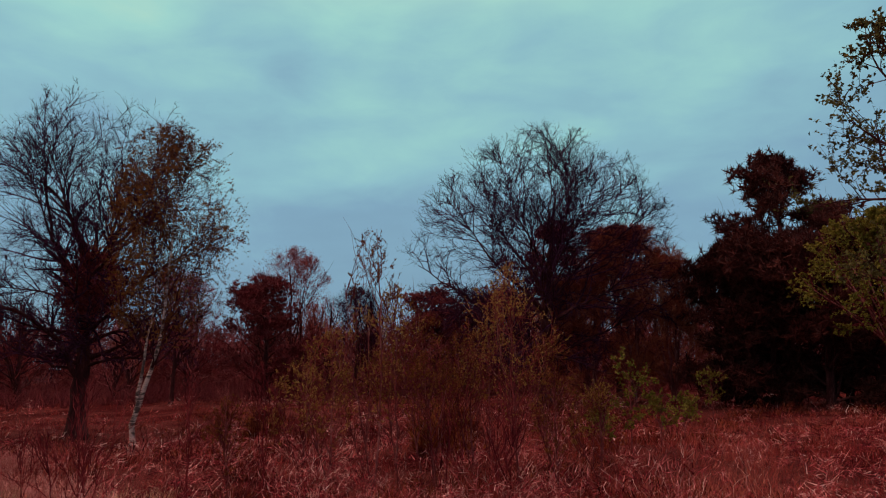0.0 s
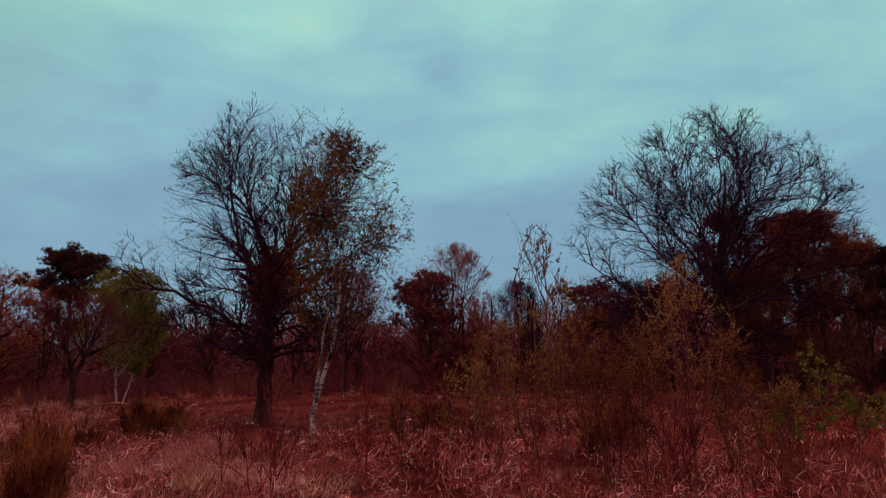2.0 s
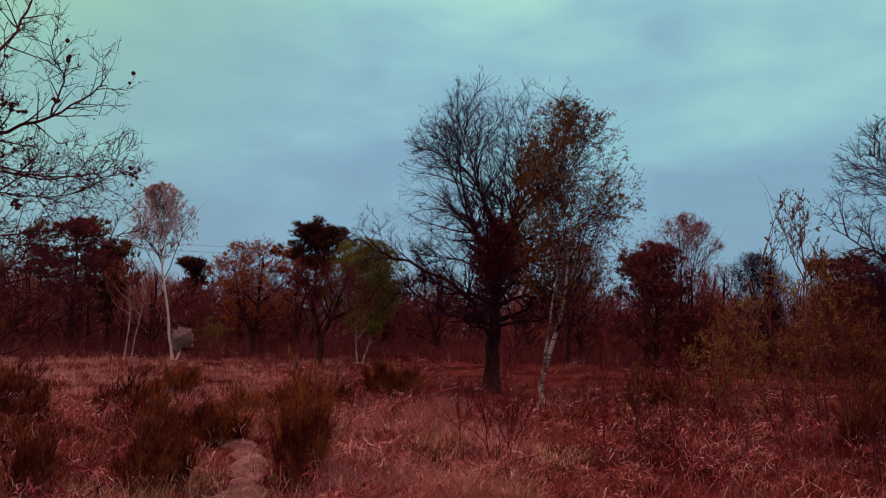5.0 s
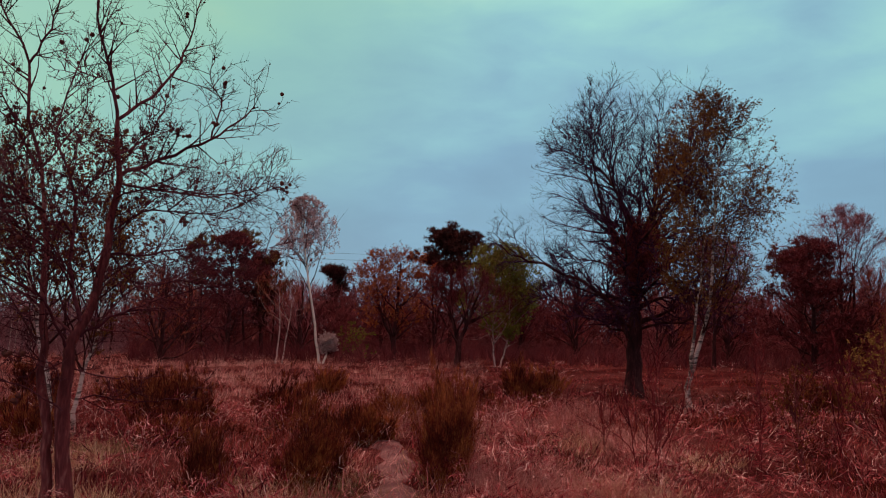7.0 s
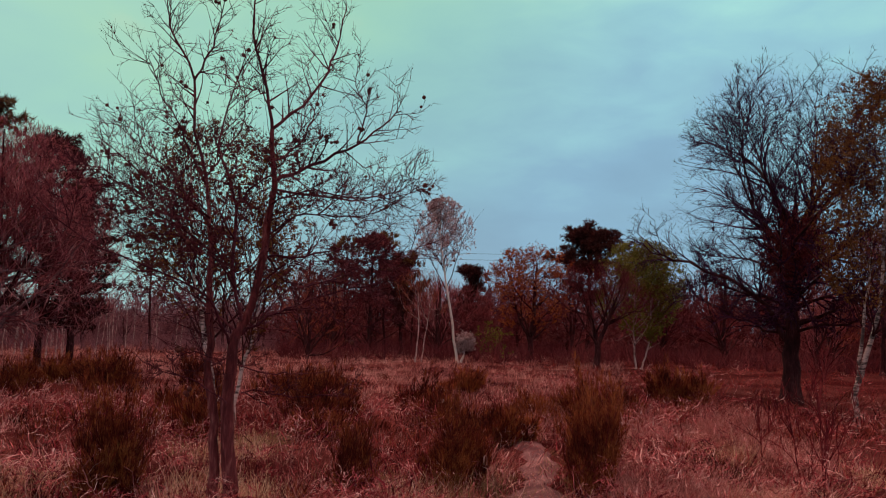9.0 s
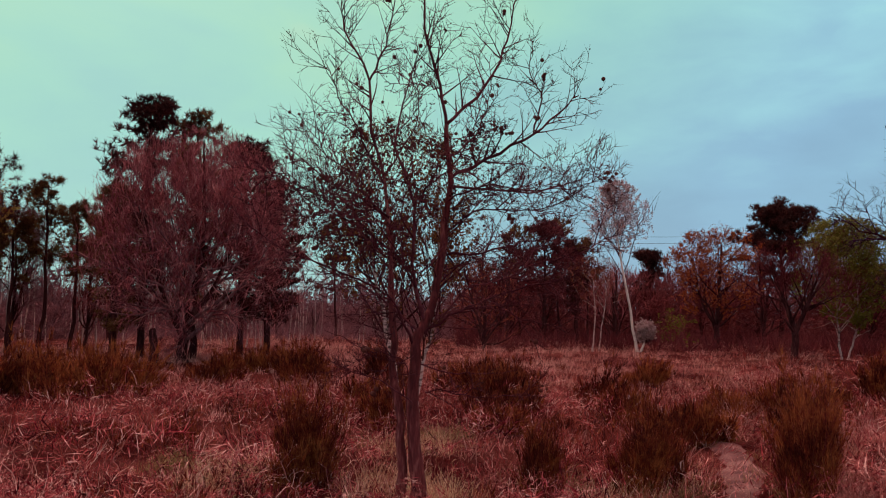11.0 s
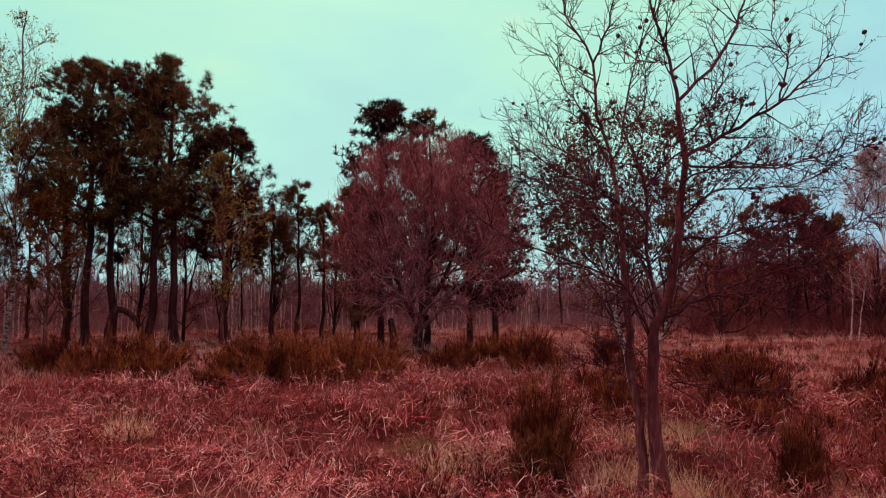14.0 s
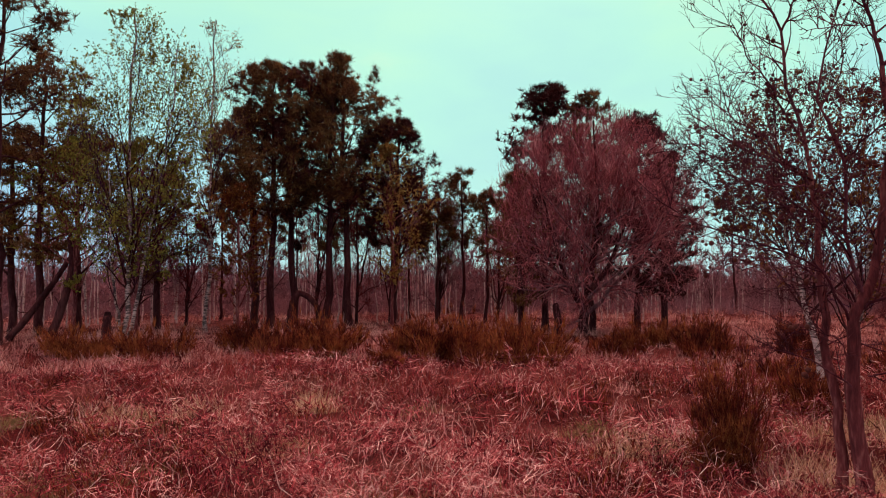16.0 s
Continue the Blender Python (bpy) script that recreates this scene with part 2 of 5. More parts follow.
# ---- mesh tools ----
class Soup:
    """Collects many small surfaces into one mesh."""

    def __init__(self):
        self.v, self.q, self.t, self.count = [], [], [], 0

    def add(self, verts, quads=None, tris=None):
        verts = np.asarray(verts, float).reshape(-1, 3)
        if quads is not None and len(quads):
            self.q.append(np.asarray(quads, int).reshape(-1, 4) + self.count)
        if tris is not None and len(tris):
            self.t.append(np.asarray(tris, int).reshape(-1, 3) + self.count)
        self.v.append(verts)
        self.count += len(verts)

    def tubes(self, pts, rad, sides=4):
        """pts: (B, n, 3), rad: (B, n). Tapered tubes; sides 2 gives a ribbon."""
        b, n, _ = pts.shape
        tan = np.gradient(pts, axis=1)
        tan /= np.linalg.norm(tan, axis=2, keepdims=True) + 1e-9
        mean = pts[:, -1] - pts[:, 0]
        ref = np.where(np.abs(mean[:, 2:3]) > 0.8 * np.linalg.norm(mean, axis=1, keepdims=True), [[1.0, 0.2, 0.0]], [[0.1, 0.2, 1.0]])[:, None, :]
        e1 = np.cross(tan, np.broadcast_to(ref, tan.shape))
        e1 /= np.linalg.norm(e1, axis=2, keepdims=True) + 1e-9
        e2 = np.cross(tan, e1)
        ang = np.arange(sides) * 2 * np.pi / sides
        ring = pts[:, :, None] + rad[:, :, None, None] * (np.cos(ang)[:, None] * e1[:, :, None] + np.sin(ang)[:, None] * e2[:, :, None])
        i = np.arange(b)[:, None, None] * n * sides + np.arange(n - 1)[None, :, None] * sides
        k = np.arange(sides if sides > 2 else 1)[None, None, :]
        k2 = (k + 1) % sides
        quads = np.stack([i + k, i + k2, i + sides + k2, i + sides + k], -1).reshape(-1, 4)
        self.add(ring, quads=quads)

    def leaves(self, rng, pos, size, aspect=0.6, droop=0.0):
        """A folded diamond leaf at each place."""
        m = len(pos)
        d = rng.normal(size=(m, 3))
        d[:, 2] -= droop
        d /= np.linalg.norm(d, axis=1, keepdims=True)
        w = np.cross(d, rng.normal(size=(m, 3)))
        w /= np.linalg.norm(w, axis=1, keepdims=True) + 1e-9
        s = (size * rng.uniform(0.6, 1.3, m))[:, None]
        up = np.cross(d, w)
        mid = pos + d * s * 0.45
        verts = np.stack([pos, mid + w * s * aspect * 0.5 + up * s * 0.12, pos + d * s, mid - w * s * aspect * 0.5 + up * s * 0.12], 1)
        base = np.arange(m)[:, None] * 4
        self.add(verts, tris=np.concatenate([base + [0, 1, 2], base + [0, 2, 3]]))

    def tufts(self, rng, pos, way, size, blades=12, width=0.12, spread=0.9):
        """Bunches of narrow pointed needles or shoots round a direction."""
        m = len(pos)
        d = way[:, None] * 1.0 + spread * rng.normal(size=(m, blades, 3))
        d /= np.linalg.norm(d, axis=2, keepdims=True)
        w = np.cross(d, rng.normal(size=(m, blades, 3)))
        w /= np.linalg.norm(w, axis=2, keepdims=True) + 1e-9
        s = size * rng.uniform(0.6, 1.25, (m, blades, 1))
        p = pos[:, None]
        verts = np.stack([p - w * s * width * 0.5 + 0 * d, p + w * s * width * 0.5 + d * s * 0.1, p + d * s], 2)
        self.add(verts, tris=np.arange(m * blades * 3).reshape(-1, 3))

    def mesh(self, name, mat, smooth=False):
        me = bpy.data.meshes.new(name)
        v = np.concatenate(self.v)
        q = np.concatenate(self.q) if self.q else np.zeros((0, 4), int)
        t = np.concatenate(self.t) if self.t else np.zeros((0, 3), int)
        me.vertices.add(len(v))
        me.vertices.foreach_set("co", v.astype(np.float32).ravel())
        loops = np.concatenate([q.ravel(), t.ravel()]).astype(np.int32)
        me.loops.add(len(loops))
        me.loops.foreach_set("vertex_index", loops)
        me.polygons.add(len(q) + len(t))
        starts = np.concatenate([np.arange(len(q)) * 4, len(q) * 4 + np.arange(len(t)) * 3]).astype(np.int32)
        me.polygons.foreach_set("loop_start", starts)
        me.polygons.foreach_set("use_smooth", np.full(len(q) + len(t), smooth))
        me.materials.append(mat)
        me.update(calc_edges=True)
        return me


def part(name, soup, mat, parent, label="", smooth=False):
    """Links a soup as one mesh object under a thing."""
    ob = new(name, soup.mesh(name, mat, smooth))
    ob.parent = parent
    return tagged(ob, label)


def thing(name, label, category, x, y, z=0.0, turn=0.0, group=""):
    ob = new(name)
    ob.empty_display_size = 0.2
    ob.matrix_basis = pose(x, y, z, 0, 0, turn)
    return tagged(ob, label, category, group)


def ground_z(x, y):
    """Gentle hummocks of the heath."""
    x, y = np.asarray(x, float), np.asarray(y, float)
    near = np.clip((np.hypot(x, y) - 2.0) / 6.0, 0.0, 1.0)
    z = 0.07 * np.sin(0.55 * x + 1.3) * np.sin(0.47 * y - 0.4) + 0.04 * np.sin(1.7 * x + 0.6 * y) + 0.03 * np.sin(2.3 * y - 1.1 * x + 2.0)
    return z * near


# ---- plant growth ----
def unit(a):
    return a / (np.linalg.norm(a, axis=-1, keepdims=True) + 1e-9)


def smooth_line(points, n):
    """A soft curve through a few points."""
    p = np.asarray(points, float)
    s = np.linspace(0, len(p) - 1, n)
    i = np.clip(s.astype(int), 0, len(p) - 2)
    f = (s - i)[:, None]
    a, b = p[i], p[i + 1]
    m0 = (p[np.minimum(i + 1, len(p) - 1)] - p[np.maximum(i - 1, 0)]) / 2
    m1 = (p[np.minimum(i + 2, len(p) - 1)] - p[i]) / 2
    return (2 * f**3 - 3 * f**2 + 1) * a + (f**3 - 2 * f**2 + f) * m0 + (-2 * f**3 + 3 * f**2) * b + (f**3 - f**2) * m1


def grow(rng, start, way, length, radius, n=6, wander=0.25, lift=0.1, tip=0.15):
    """Branches that wander as they grow; lift bends them up (or down)."""
    b = len(start)
    pts = np.zeros((b, n, 3))
    pts[:, 0] = start
    d = unit(way)
    step = (length / (n - 1))[:, None]
    for i in range(1, n):
        d = d + wander * rng.normal(size=(b, 3))
        d[:, 2] += lift
        d = unit(d)
        pts[:, i] = pts[:, i - 1] + d * step
    s = np.linspace(0, 1, n)
    return pts, radius[:, None] * (1 - (1 - tip) * s**0.85)


def reach(start, way, centre, radii, lumpy=0.2):
    """How far a ray goes until it leaves the crown."""
    o, d = (start - centre) / radii, way / radii
    a, b, c = (d * d).sum(1), (o * d).sum(1), (o * o).sum(1) - 1
    disc = np.maximum(b * b - a * c, 0.0)
    far = np.maximum((-b + np.sqrt(disc)) / a, 0.0)
    e = unit(o + d * far[:, None])
    lump = np.sin(4.1 * e[:, 0] + 3.0 * e[:, 2] + centre[2]) * np.sin(3.7 * e[:, 1] - 2.6 * e[:, 2] + 2 * centre[2]) + 0.6 * np.sin(7.3 * e[:, 2] + 5.1 * e[:, 0] + 4.7 * e[:, 1])
    return far * (1.0 + lumpy * lump)


def spawn(rng, pts, rad, per, lo, hi, angle, crown, share, most, thick=0.55, n=5, wander=0.25, lift=0.1, thinnest=0.004, up=0.0, out=0.0, lumpy=0.2):
    """Side branches from every parent, kept inside the crown (centre, radii)."""
    b, m, _ = pts.shape
    who = np.repeat(np.arange(b), per)
    s = (lo + (hi - lo) * rng.random(len(who))) * (m - 1)
    i = np.clip(s.astype(int), 0, m - 2)
    f = (s - i)[:, None]
    start = pts[who, i] * (1 - f) + pts[who, i + 1] * f
    r = rad[who, i] * (1 - f[:, 0]) + rad[who, i + 1] * f[:, 0]
    tan = unit(pts[who, i + 1] - pts[who, i])
    side = unit(np.cross(tan, rng.normal(size=tan.shape)))
    ang = np.radians(rng.normal(angle, angle * 0.22, len(who)))[:, None]
    way = np.cos(ang) * tan + np.sin(ang) * side
    way[:, 2] += up
    way = way + out * unit(start - np.array(crown[0], float) + [0, 0, 0.45 * crown[1][2]])
    way = unit(way)
    far = reach(start, way, np.asarray(crown[0], float), np.asarray(crown[1], float), lumpy)
    plen = np.linalg.norm(np.diff(pts, axis=1), axis=2).sum(1)[who]
    length = np.minimum(far * rng.uniform(0.55, 1.15, len(who)), share * plen * rng.uniform(0.6, 1.25, len(who)))
    length = np.minimum(length, most)
    keep = length > 0.06
    rr = np.maximum(np.minimum(r * thick, 0.03 * length + 0.004), thinnest)
    return grow(rng, start[keep], way[keep], length[keep], rr[keep], n, wander, lift)


def along(rng, pts, per, lo=0.2, hi=1.0):
    """Random places on branches, with the branch's direction there."""
    b, m, _ = pts.shape
    who = np.repeat(np.arange(b), per)
    s = (lo + (hi - lo) * rng.random(len(who))) * (m - 1)
    i = np.clip(s.astype(int), 0, m - 2)
    f = (s - i)[:, None]
    return pts[who, i] * (1 - f) + pts[who, i + 1] * f, unit(pts[who, i + 1] - pts[who, i])


def stems(lines, radii, n=12, tip=0.3):
    """Hand-set stems as one batch."""
    pts = np.stack([smooth_line(line, n) for line in lines])
    s = np.linspace(0, 1, n)
    rad = np.array(radii)[:, None] * (1 - (1 - tip) * s)
    return pts, rad


# ---- ground ----
def build_ground():
    rings = np.concatenate([[0.0], np.geomspace(0.5, 2500.0, 110)])
    spokes = 220
    ang = np.linspace(0, 2 * np.pi, spokes, endpoint=False)
    x, y = rings[:, None] * np.cos(ang), rings[:, None] * np.sin(ang)
    v = np.stack([x, y, ground_z(x, y)], -1).reshape(-1, 3)
    i = np.arange(len(rings) - 1)[:, None] * spokes
    k = np.arange(spokes)[None, :]
    k2 = (k + 1) % spokes
    soup = Soup()
    soup.add(v, quads=np.stack([i + k, i + spokes + k, i + spokes + k2, i + k2], -1).reshape(-1, 4))
    mat = bpy.data.materials.new("heath_ground")
    mat.use_nodes = True
    n = Nodes(mat.node_tree)
    co = n.add("ShaderNodeTexCoord").outputs["Object"]
    patch, grain, fine = n.noise(co, 0.35, 4.0, 0.6), n.noise(co, 3.0, 5.0, 0.65), n.noise(co, 38.0, 4.0, 0.7)
    # litter and soil near black: shade between the fronds is in their colour
    litter = n.ramp(fine, [(0.25, (0.015, 0.002, 0.003)), (0.5, (0.065, 0.007, 0.008)), (0.75, (0.2, 0.04, 0.034))], "LINEAR")
    grass = n.ramp(fine, [(0.25, (0.04, 0.008, 0.008)), (0.5, (0.14, 0.034, 0.031)), (0.75, (0.3, 0.11, 0.09))], "LINEAR")
    soil = n.ramp(fine, [(0.3, (0.025, 0.006, 0.007)), (0.7, (0.08, 0.02, 0.02))], "LINEAR")
    col = n.mix(n.span(patch, 0.42, 0.58), litter, grass)
    col = n.mix(n.math("MULTIPLY", n.span(grain, 0.52, 0.7), 0.7), col, soil)
    bsdf = n.add("ShaderNodeBsdfPrincipled")
    n.link(col, bsdf.inputs["Base Color"])
    bsdf.inputs["Roughness"].default_value = 1.0
    bsdf.inputs["Specular IOR Level"].default_value = 0.02
    bp = n.add("ShaderNodeBump")
    bp.inputs["Strength"].default_value = 0.8
    bp.inputs["Distance"].default_value = 0.06
    n.link(n.math("ADD", fine, grain), bp.inputs["Height"])
    n.link(bp.outputs[0], bsdf.inputs["Normal"])
    n.link(bsdf.outputs[0], n.add("ShaderNodeOutputMaterial").inputs["Surface"])
    tagged(new("ground", soup.mesh("ground", mat, True)), "heath ground of red-brown bracken litter and dry grass", "ground", kind="structure")


PATH_LINE = [(-3.2, 3.2), (-4.9, 5.1), (-6.5, 6.9), (-8.3, 8.2), (-10.2, 9.2), (-12.4, 10.6)]
build_ground()


def build_path():
    """A narrow trodden sandy path between the tussocks."""
    rng = np.random.default_rng(5)
    line = smooth_line([(x, y, 0) for x, y in PATH_LINE], 60)
    tan = unit(np.gradient(line, axis=0))
    side = np.stack([-tan[:, 1], tan[:, 0], 0 * tan[:, 0]], 1)
    across = np.linspace(-1, 1, 7)
    half = 0.24 + 0.05 * np.sin(np.arange(60) * 0.7) + 0.05 * rng.normal(size=60)
    p = line[:, None] + side[:, None] * across[None, :, None] * half[:, None, None]
    p[:, :, 2] = ground_z(p[:, :, 0], p[:, :, 1]) + 0.03 - 0.05 * across**4 + 0.006 * rng.normal(size=(60, 7))
    i = np.arange(59)[:, None] * 7 + np.arange(6)[None, :]
    soup = Soup()
    soup.add(p, quads=np.stack([i, i + 1, i + 8, i + 7], -1).reshape(-1, 4))
    sand = material("trodden_sand", [(0, (0.1, 0.04, 0.043)), (0.5, (0.2, 0.098, 0.1)), (1, (0.34, 0.2, 0.19))], 3, 60, 0.95, 0.6, 0.0)
    tagged(new("path", soup.mesh("path", sand, True)), "narrow trodden path of bare pale soil through heath", "path", kind="structure")


build_path()


# ---- trees ----
def boughs(ob, pts, rad, mat, single, sides=6):
    """The limbs of a tree: each its own part on the large trees, else one mesh."""
    if single:
        for k in range(len(pts)):
            one = Soup()
            one.tubes(pts[k : k + 1], rad[k : k + 1], sides)
            part("limb", one, mat, ob, smooth=True)
    else:
        one = Soup()
        one.tubes(pts, rad, sides)
        tagged(part("branchwork", one, mat, ob, smooth=True), kind="stuff")


def tree(name, label, x, y, seed, lines, radii, crown, bark, twig, limbs=12, lo=0.35, hi=0.98, angle=50, per2=7, per3=6, per4=4, lift=0.07, droop=0.0, twig_r=0.005, leaf=None, sides=9, category="tree", group="", share1=1.0, up=0.15, wander=0.2, tip=0.25, hero=False, mass=None, turn=0.0, jitter=0.004, fuzz=0, fuzz_size=0.22, twig_sides=2, out=0.05, spread_angle=44, limb_bark=None):
    """A broadleaf tree: stems, limbs, then three orders of twigs within the crown. leaf: (material, per twig, size)."""
    rng = np.random.default_rng(seed)
    ob = thing(name, label, category, x, y, float(ground_z(x, y)) - 0.03, turn, group)
    p0, r0 = stems(lines, radii, 14, tip)
    p0[:, 1:-1] += jitter * np.linalg.norm(p0[:, -1] - p0[:, 0], axis=1)[:, None, None] * rng.normal(size=p0[:, 1:-1].shape) * [1, 1, 0.3]
    r0[:, 0] *= 1.35
    trunk, crown_soup = Soup(), Soup()
    trunk.tubes(p0[:1], r0[:1], sides)
    p1, r1 = spawn(rng, p0, r0, limbs, lo, hi, angle, crown, share1, 99, 0.5, 8, wander * 0.8, lift, 0.007, up, out)
    p2, r2 = spawn(rng, p1, r1, per2, 0.2, 1.0, spread_angle, crown, 0.55, 2.6, 0.7, 6, wander, lift - droop * 0.3, twig_r * 1.7, up * 0.6, out)
    crown_soup.tubes(p2, r2, 3)
    p3, r3 = spawn(rng, p2, r2, per3, 0.15, 1.0, spread_angle, crown, 0.6, 1.3, 0.65, 4, wander, lift - droop * 0.7, twig_r, 0.1, out)
    crown_soup.tubes(p3, r3, twig_sides)
    last = p3
    if per4:
        grown = ([np.array(crown[0]), np.array(crown[1]) * 1.06])
        p4, r4 = spawn(rng, p3, r3, per4, 0.15, 1.0, spread_angle, grown, 0.7, 0.7, 0.7, 3, wander, lift - droop, twig_r * 0.85, 0.1, out)
        crown_soup.tubes(p4, r4, 2)
        last = p4
    if fuzz:
        pos, way = along(rng, last, fuzz, 0.2, 1.0)
        crown_soup.tufts(rng, pos, way, fuzz_size, 4, 0.035, 0.45)
    part("trunk", trunk, bark, ob, smooth=True)
    for k in range(1, len(p0)):
        one = Soup()
        one.tubes(p0[k : k + 1], r0[k : k + 1], sides)
        part("stem", one, bark, ob, smooth=True)
    boughs(ob, p1, r1, limb_bark or bark, hero)
    part("crown", crown_soup, twig, ob, "fine twigs")
    if mass:
        centre, radii_m, count, mass_mat = mass
        q = unit(rng.normal(size=(count, 3))) * rng.random((count, 1)) ** 0.5 * radii_m + centre
        m_soup = Soup()
        m_soup.tufts(rng, q, unit(rng.normal(size=(count, 3)) + [0, 0, 0.6]), 0.3, 7, 0.09, 0.7)
        part("shoot_mass", m_soup, mass_mat, ob, "dense mass of dead leaves and shoots")
    if leaf:
        lv = Soup()
        pos, _ = along(rng, last, leaf[1], 0.1, 1.0)
        lv.leaves(rng, pos, leaf[2], 0.65, 0.4)
        part("foliage", lv, leaf[0], ob)
    return ob


def oak(label, x, y, turn, seed, trunk_line, girth, crown, extra, limbs=18, mass=None, twig_r=0.008, fork=(0.32, 0.95)):
    """A broad bare oak: limbs that fan out from the trunk's upper half, each with four orders of side twigs pointing outwards.
    extra: hand-set limbs as (line, radius)."""
    rng = np.random.default_rng(seed)
    ob = thing("bare_oak", label, "tree", x, y, float(ground_z(x, y)) - 0.03, turn)
    p0, r0 = stems([trunk_line], [girth], 18, 0.08)
    p0[:, 1:-1] += 0.02 * rng.normal(size=p0[:, 1:-1].shape) * [1, 1, 0.3]
    r0[:, 0] *= 1.4
    r0[:, 1] *= 1.15
    one = Soup()
    one.tubes(p0, r0, 12)
    part("trunk", one, DARK_BARK, ob, smooth=True)
    centre, radii = np.array(crown[0], float), np.array(crown[1], float)
    k = np.arange(limbs) + 0.5
    rise = k / limbs
    el = np.arcsin(0.12 + 0.86 * rise)
    az = k * 2.39996 + rng.normal(0, 0.25, limbs)
    way = np.stack([np.cos(az) * np.cos(el), np.sin(az) * np.cos(el), np.sin(el)], 1)
    at = (fork[0] + (fork[1] - fork[0]) * rise) * 17
    i0 = np.clip(at.astype(int), 0, 16)
    start = p0[0, i0] + (at - i0)[:, None] * (p0[0, i0 + 1] - p0[0, i0])
    length = reach(start, way, centre, radii, 0.05) * rng.uniform(0.8, 0.98, limbs)
    p1, r1 = grow(rng, start, way, length, girth * rng.uniform(0.26, 0.42, limbs), 12, 0.1, 0.0, 0.13)
    r1 *= 0.55 + 0.45 * (1 - np.linspace(0, 1, 12)) ** 2
    pe, re_ = stems([e[0] for e in extra], [e[1] for e in extra], 12, 0.16)
    pe[:, 1:] += 0.05 * rng.normal(size=pe[:, 1:].shape)
    p1, r1 = np.concatenate([p1, pe]), np.concatenate([r1, re_])
    boughs(ob, p1, r1, DARK_BARK, True, 6)
    whole, far_out = (centre, radii * 1.04), (centre, radii * 1.5)
    crown_soup = Soup()
    n_fan = len(p1) - len(pe)
    a2, ra2 = spawn(rng, p1[:n_fan], r1[:n_fan], 16, 0.2, 0.98, 50, whole, 0.55, 2.4, 0.7, 8, 0.11, 0.0, twig_r * 1.7, 0.0, 0.25, 0.08)
    b2, rb2 = spawn(rng, pe, re_, 18, 0.25, 1.0, 46, far_out, 0.28, 1.05, 0.62, 8, 0.09, 0.0, twig_r * 1.7, 0.02, 0.15, 0.08)
    p2, r2 = np.concatenate([a2, b2]), np.concatenate([ra2, rb2])
    crown_soup.tubes(p2, r2, 4)
    inner, outer = (centre, radii * 1.05), (centre, radii * 1.09)
    pa, ra = spawn(rng, np.concatenate([a2, p1[:n_fan, 4:]]), np.concatenate([ra2, r1[:n_fan, 4:] * 0.5]), 8, 0.25, 1.0, 46, inner, 0.45, 0.9, 0.6, 6, 0.09, 0.0, twig_r * 1.15, 0.0, 0.2, 0.08)
    pb, rb = spawn(rng, b2, rb2, 7, 0.2, 1.0, 46, far_out, 0.5, 0.6, 0.6, 6, 0.09, 0.01, twig_r * 1.15, 0.05, 0.1, 0.08)
    crown_soup.tubes(pa, ra, 3)
    crown_soup.tubes(pb, rb, 3)
    for src, rad, bound in ((pa, ra, outer), (pb, rb, far_out)):
        p4, r4 = spawn(rng, src, rad, 6, 0.25, 1.0, 46, bound, 0.5, 0.4, 0.7, 4, 0.1, 0.01, twig_r * 0.85, 0.0, 0.2, 0.08)
        crown_soup.tubes(p4, r4, 2)
        p5, r5 = spawn(rng, p4, r4, 2, 0.2, 1.0, 46, far_out, 0.6, 0.18, 0.8, 3, 0.1, 0.02, twig_r * 0.7, 0.0, 0.2, 0.08)
        crown_soup.tubes(p5, r5, 2)
    part("crown", crown_soup, GREY_TWIG, ob, "fine twigs")
    if mass:
        mid, radii_m, count, mass_mat = mass
        q = unit(rng.normal(size=(count, 3))) * rng.random((count, 1)) ** 0.6 * radii_m + mid
        m_soup = Soup()
        m_soup.tufts(rng, q, unit(rng.normal(size=(count, 3)) + [0, 0, 0.6]), 0.26, 8, 0.09, 0.7)
        part("shoot_mass", m_soup, mass_mat, ob, "dense mass of dead leaves and shoots")
    return ob


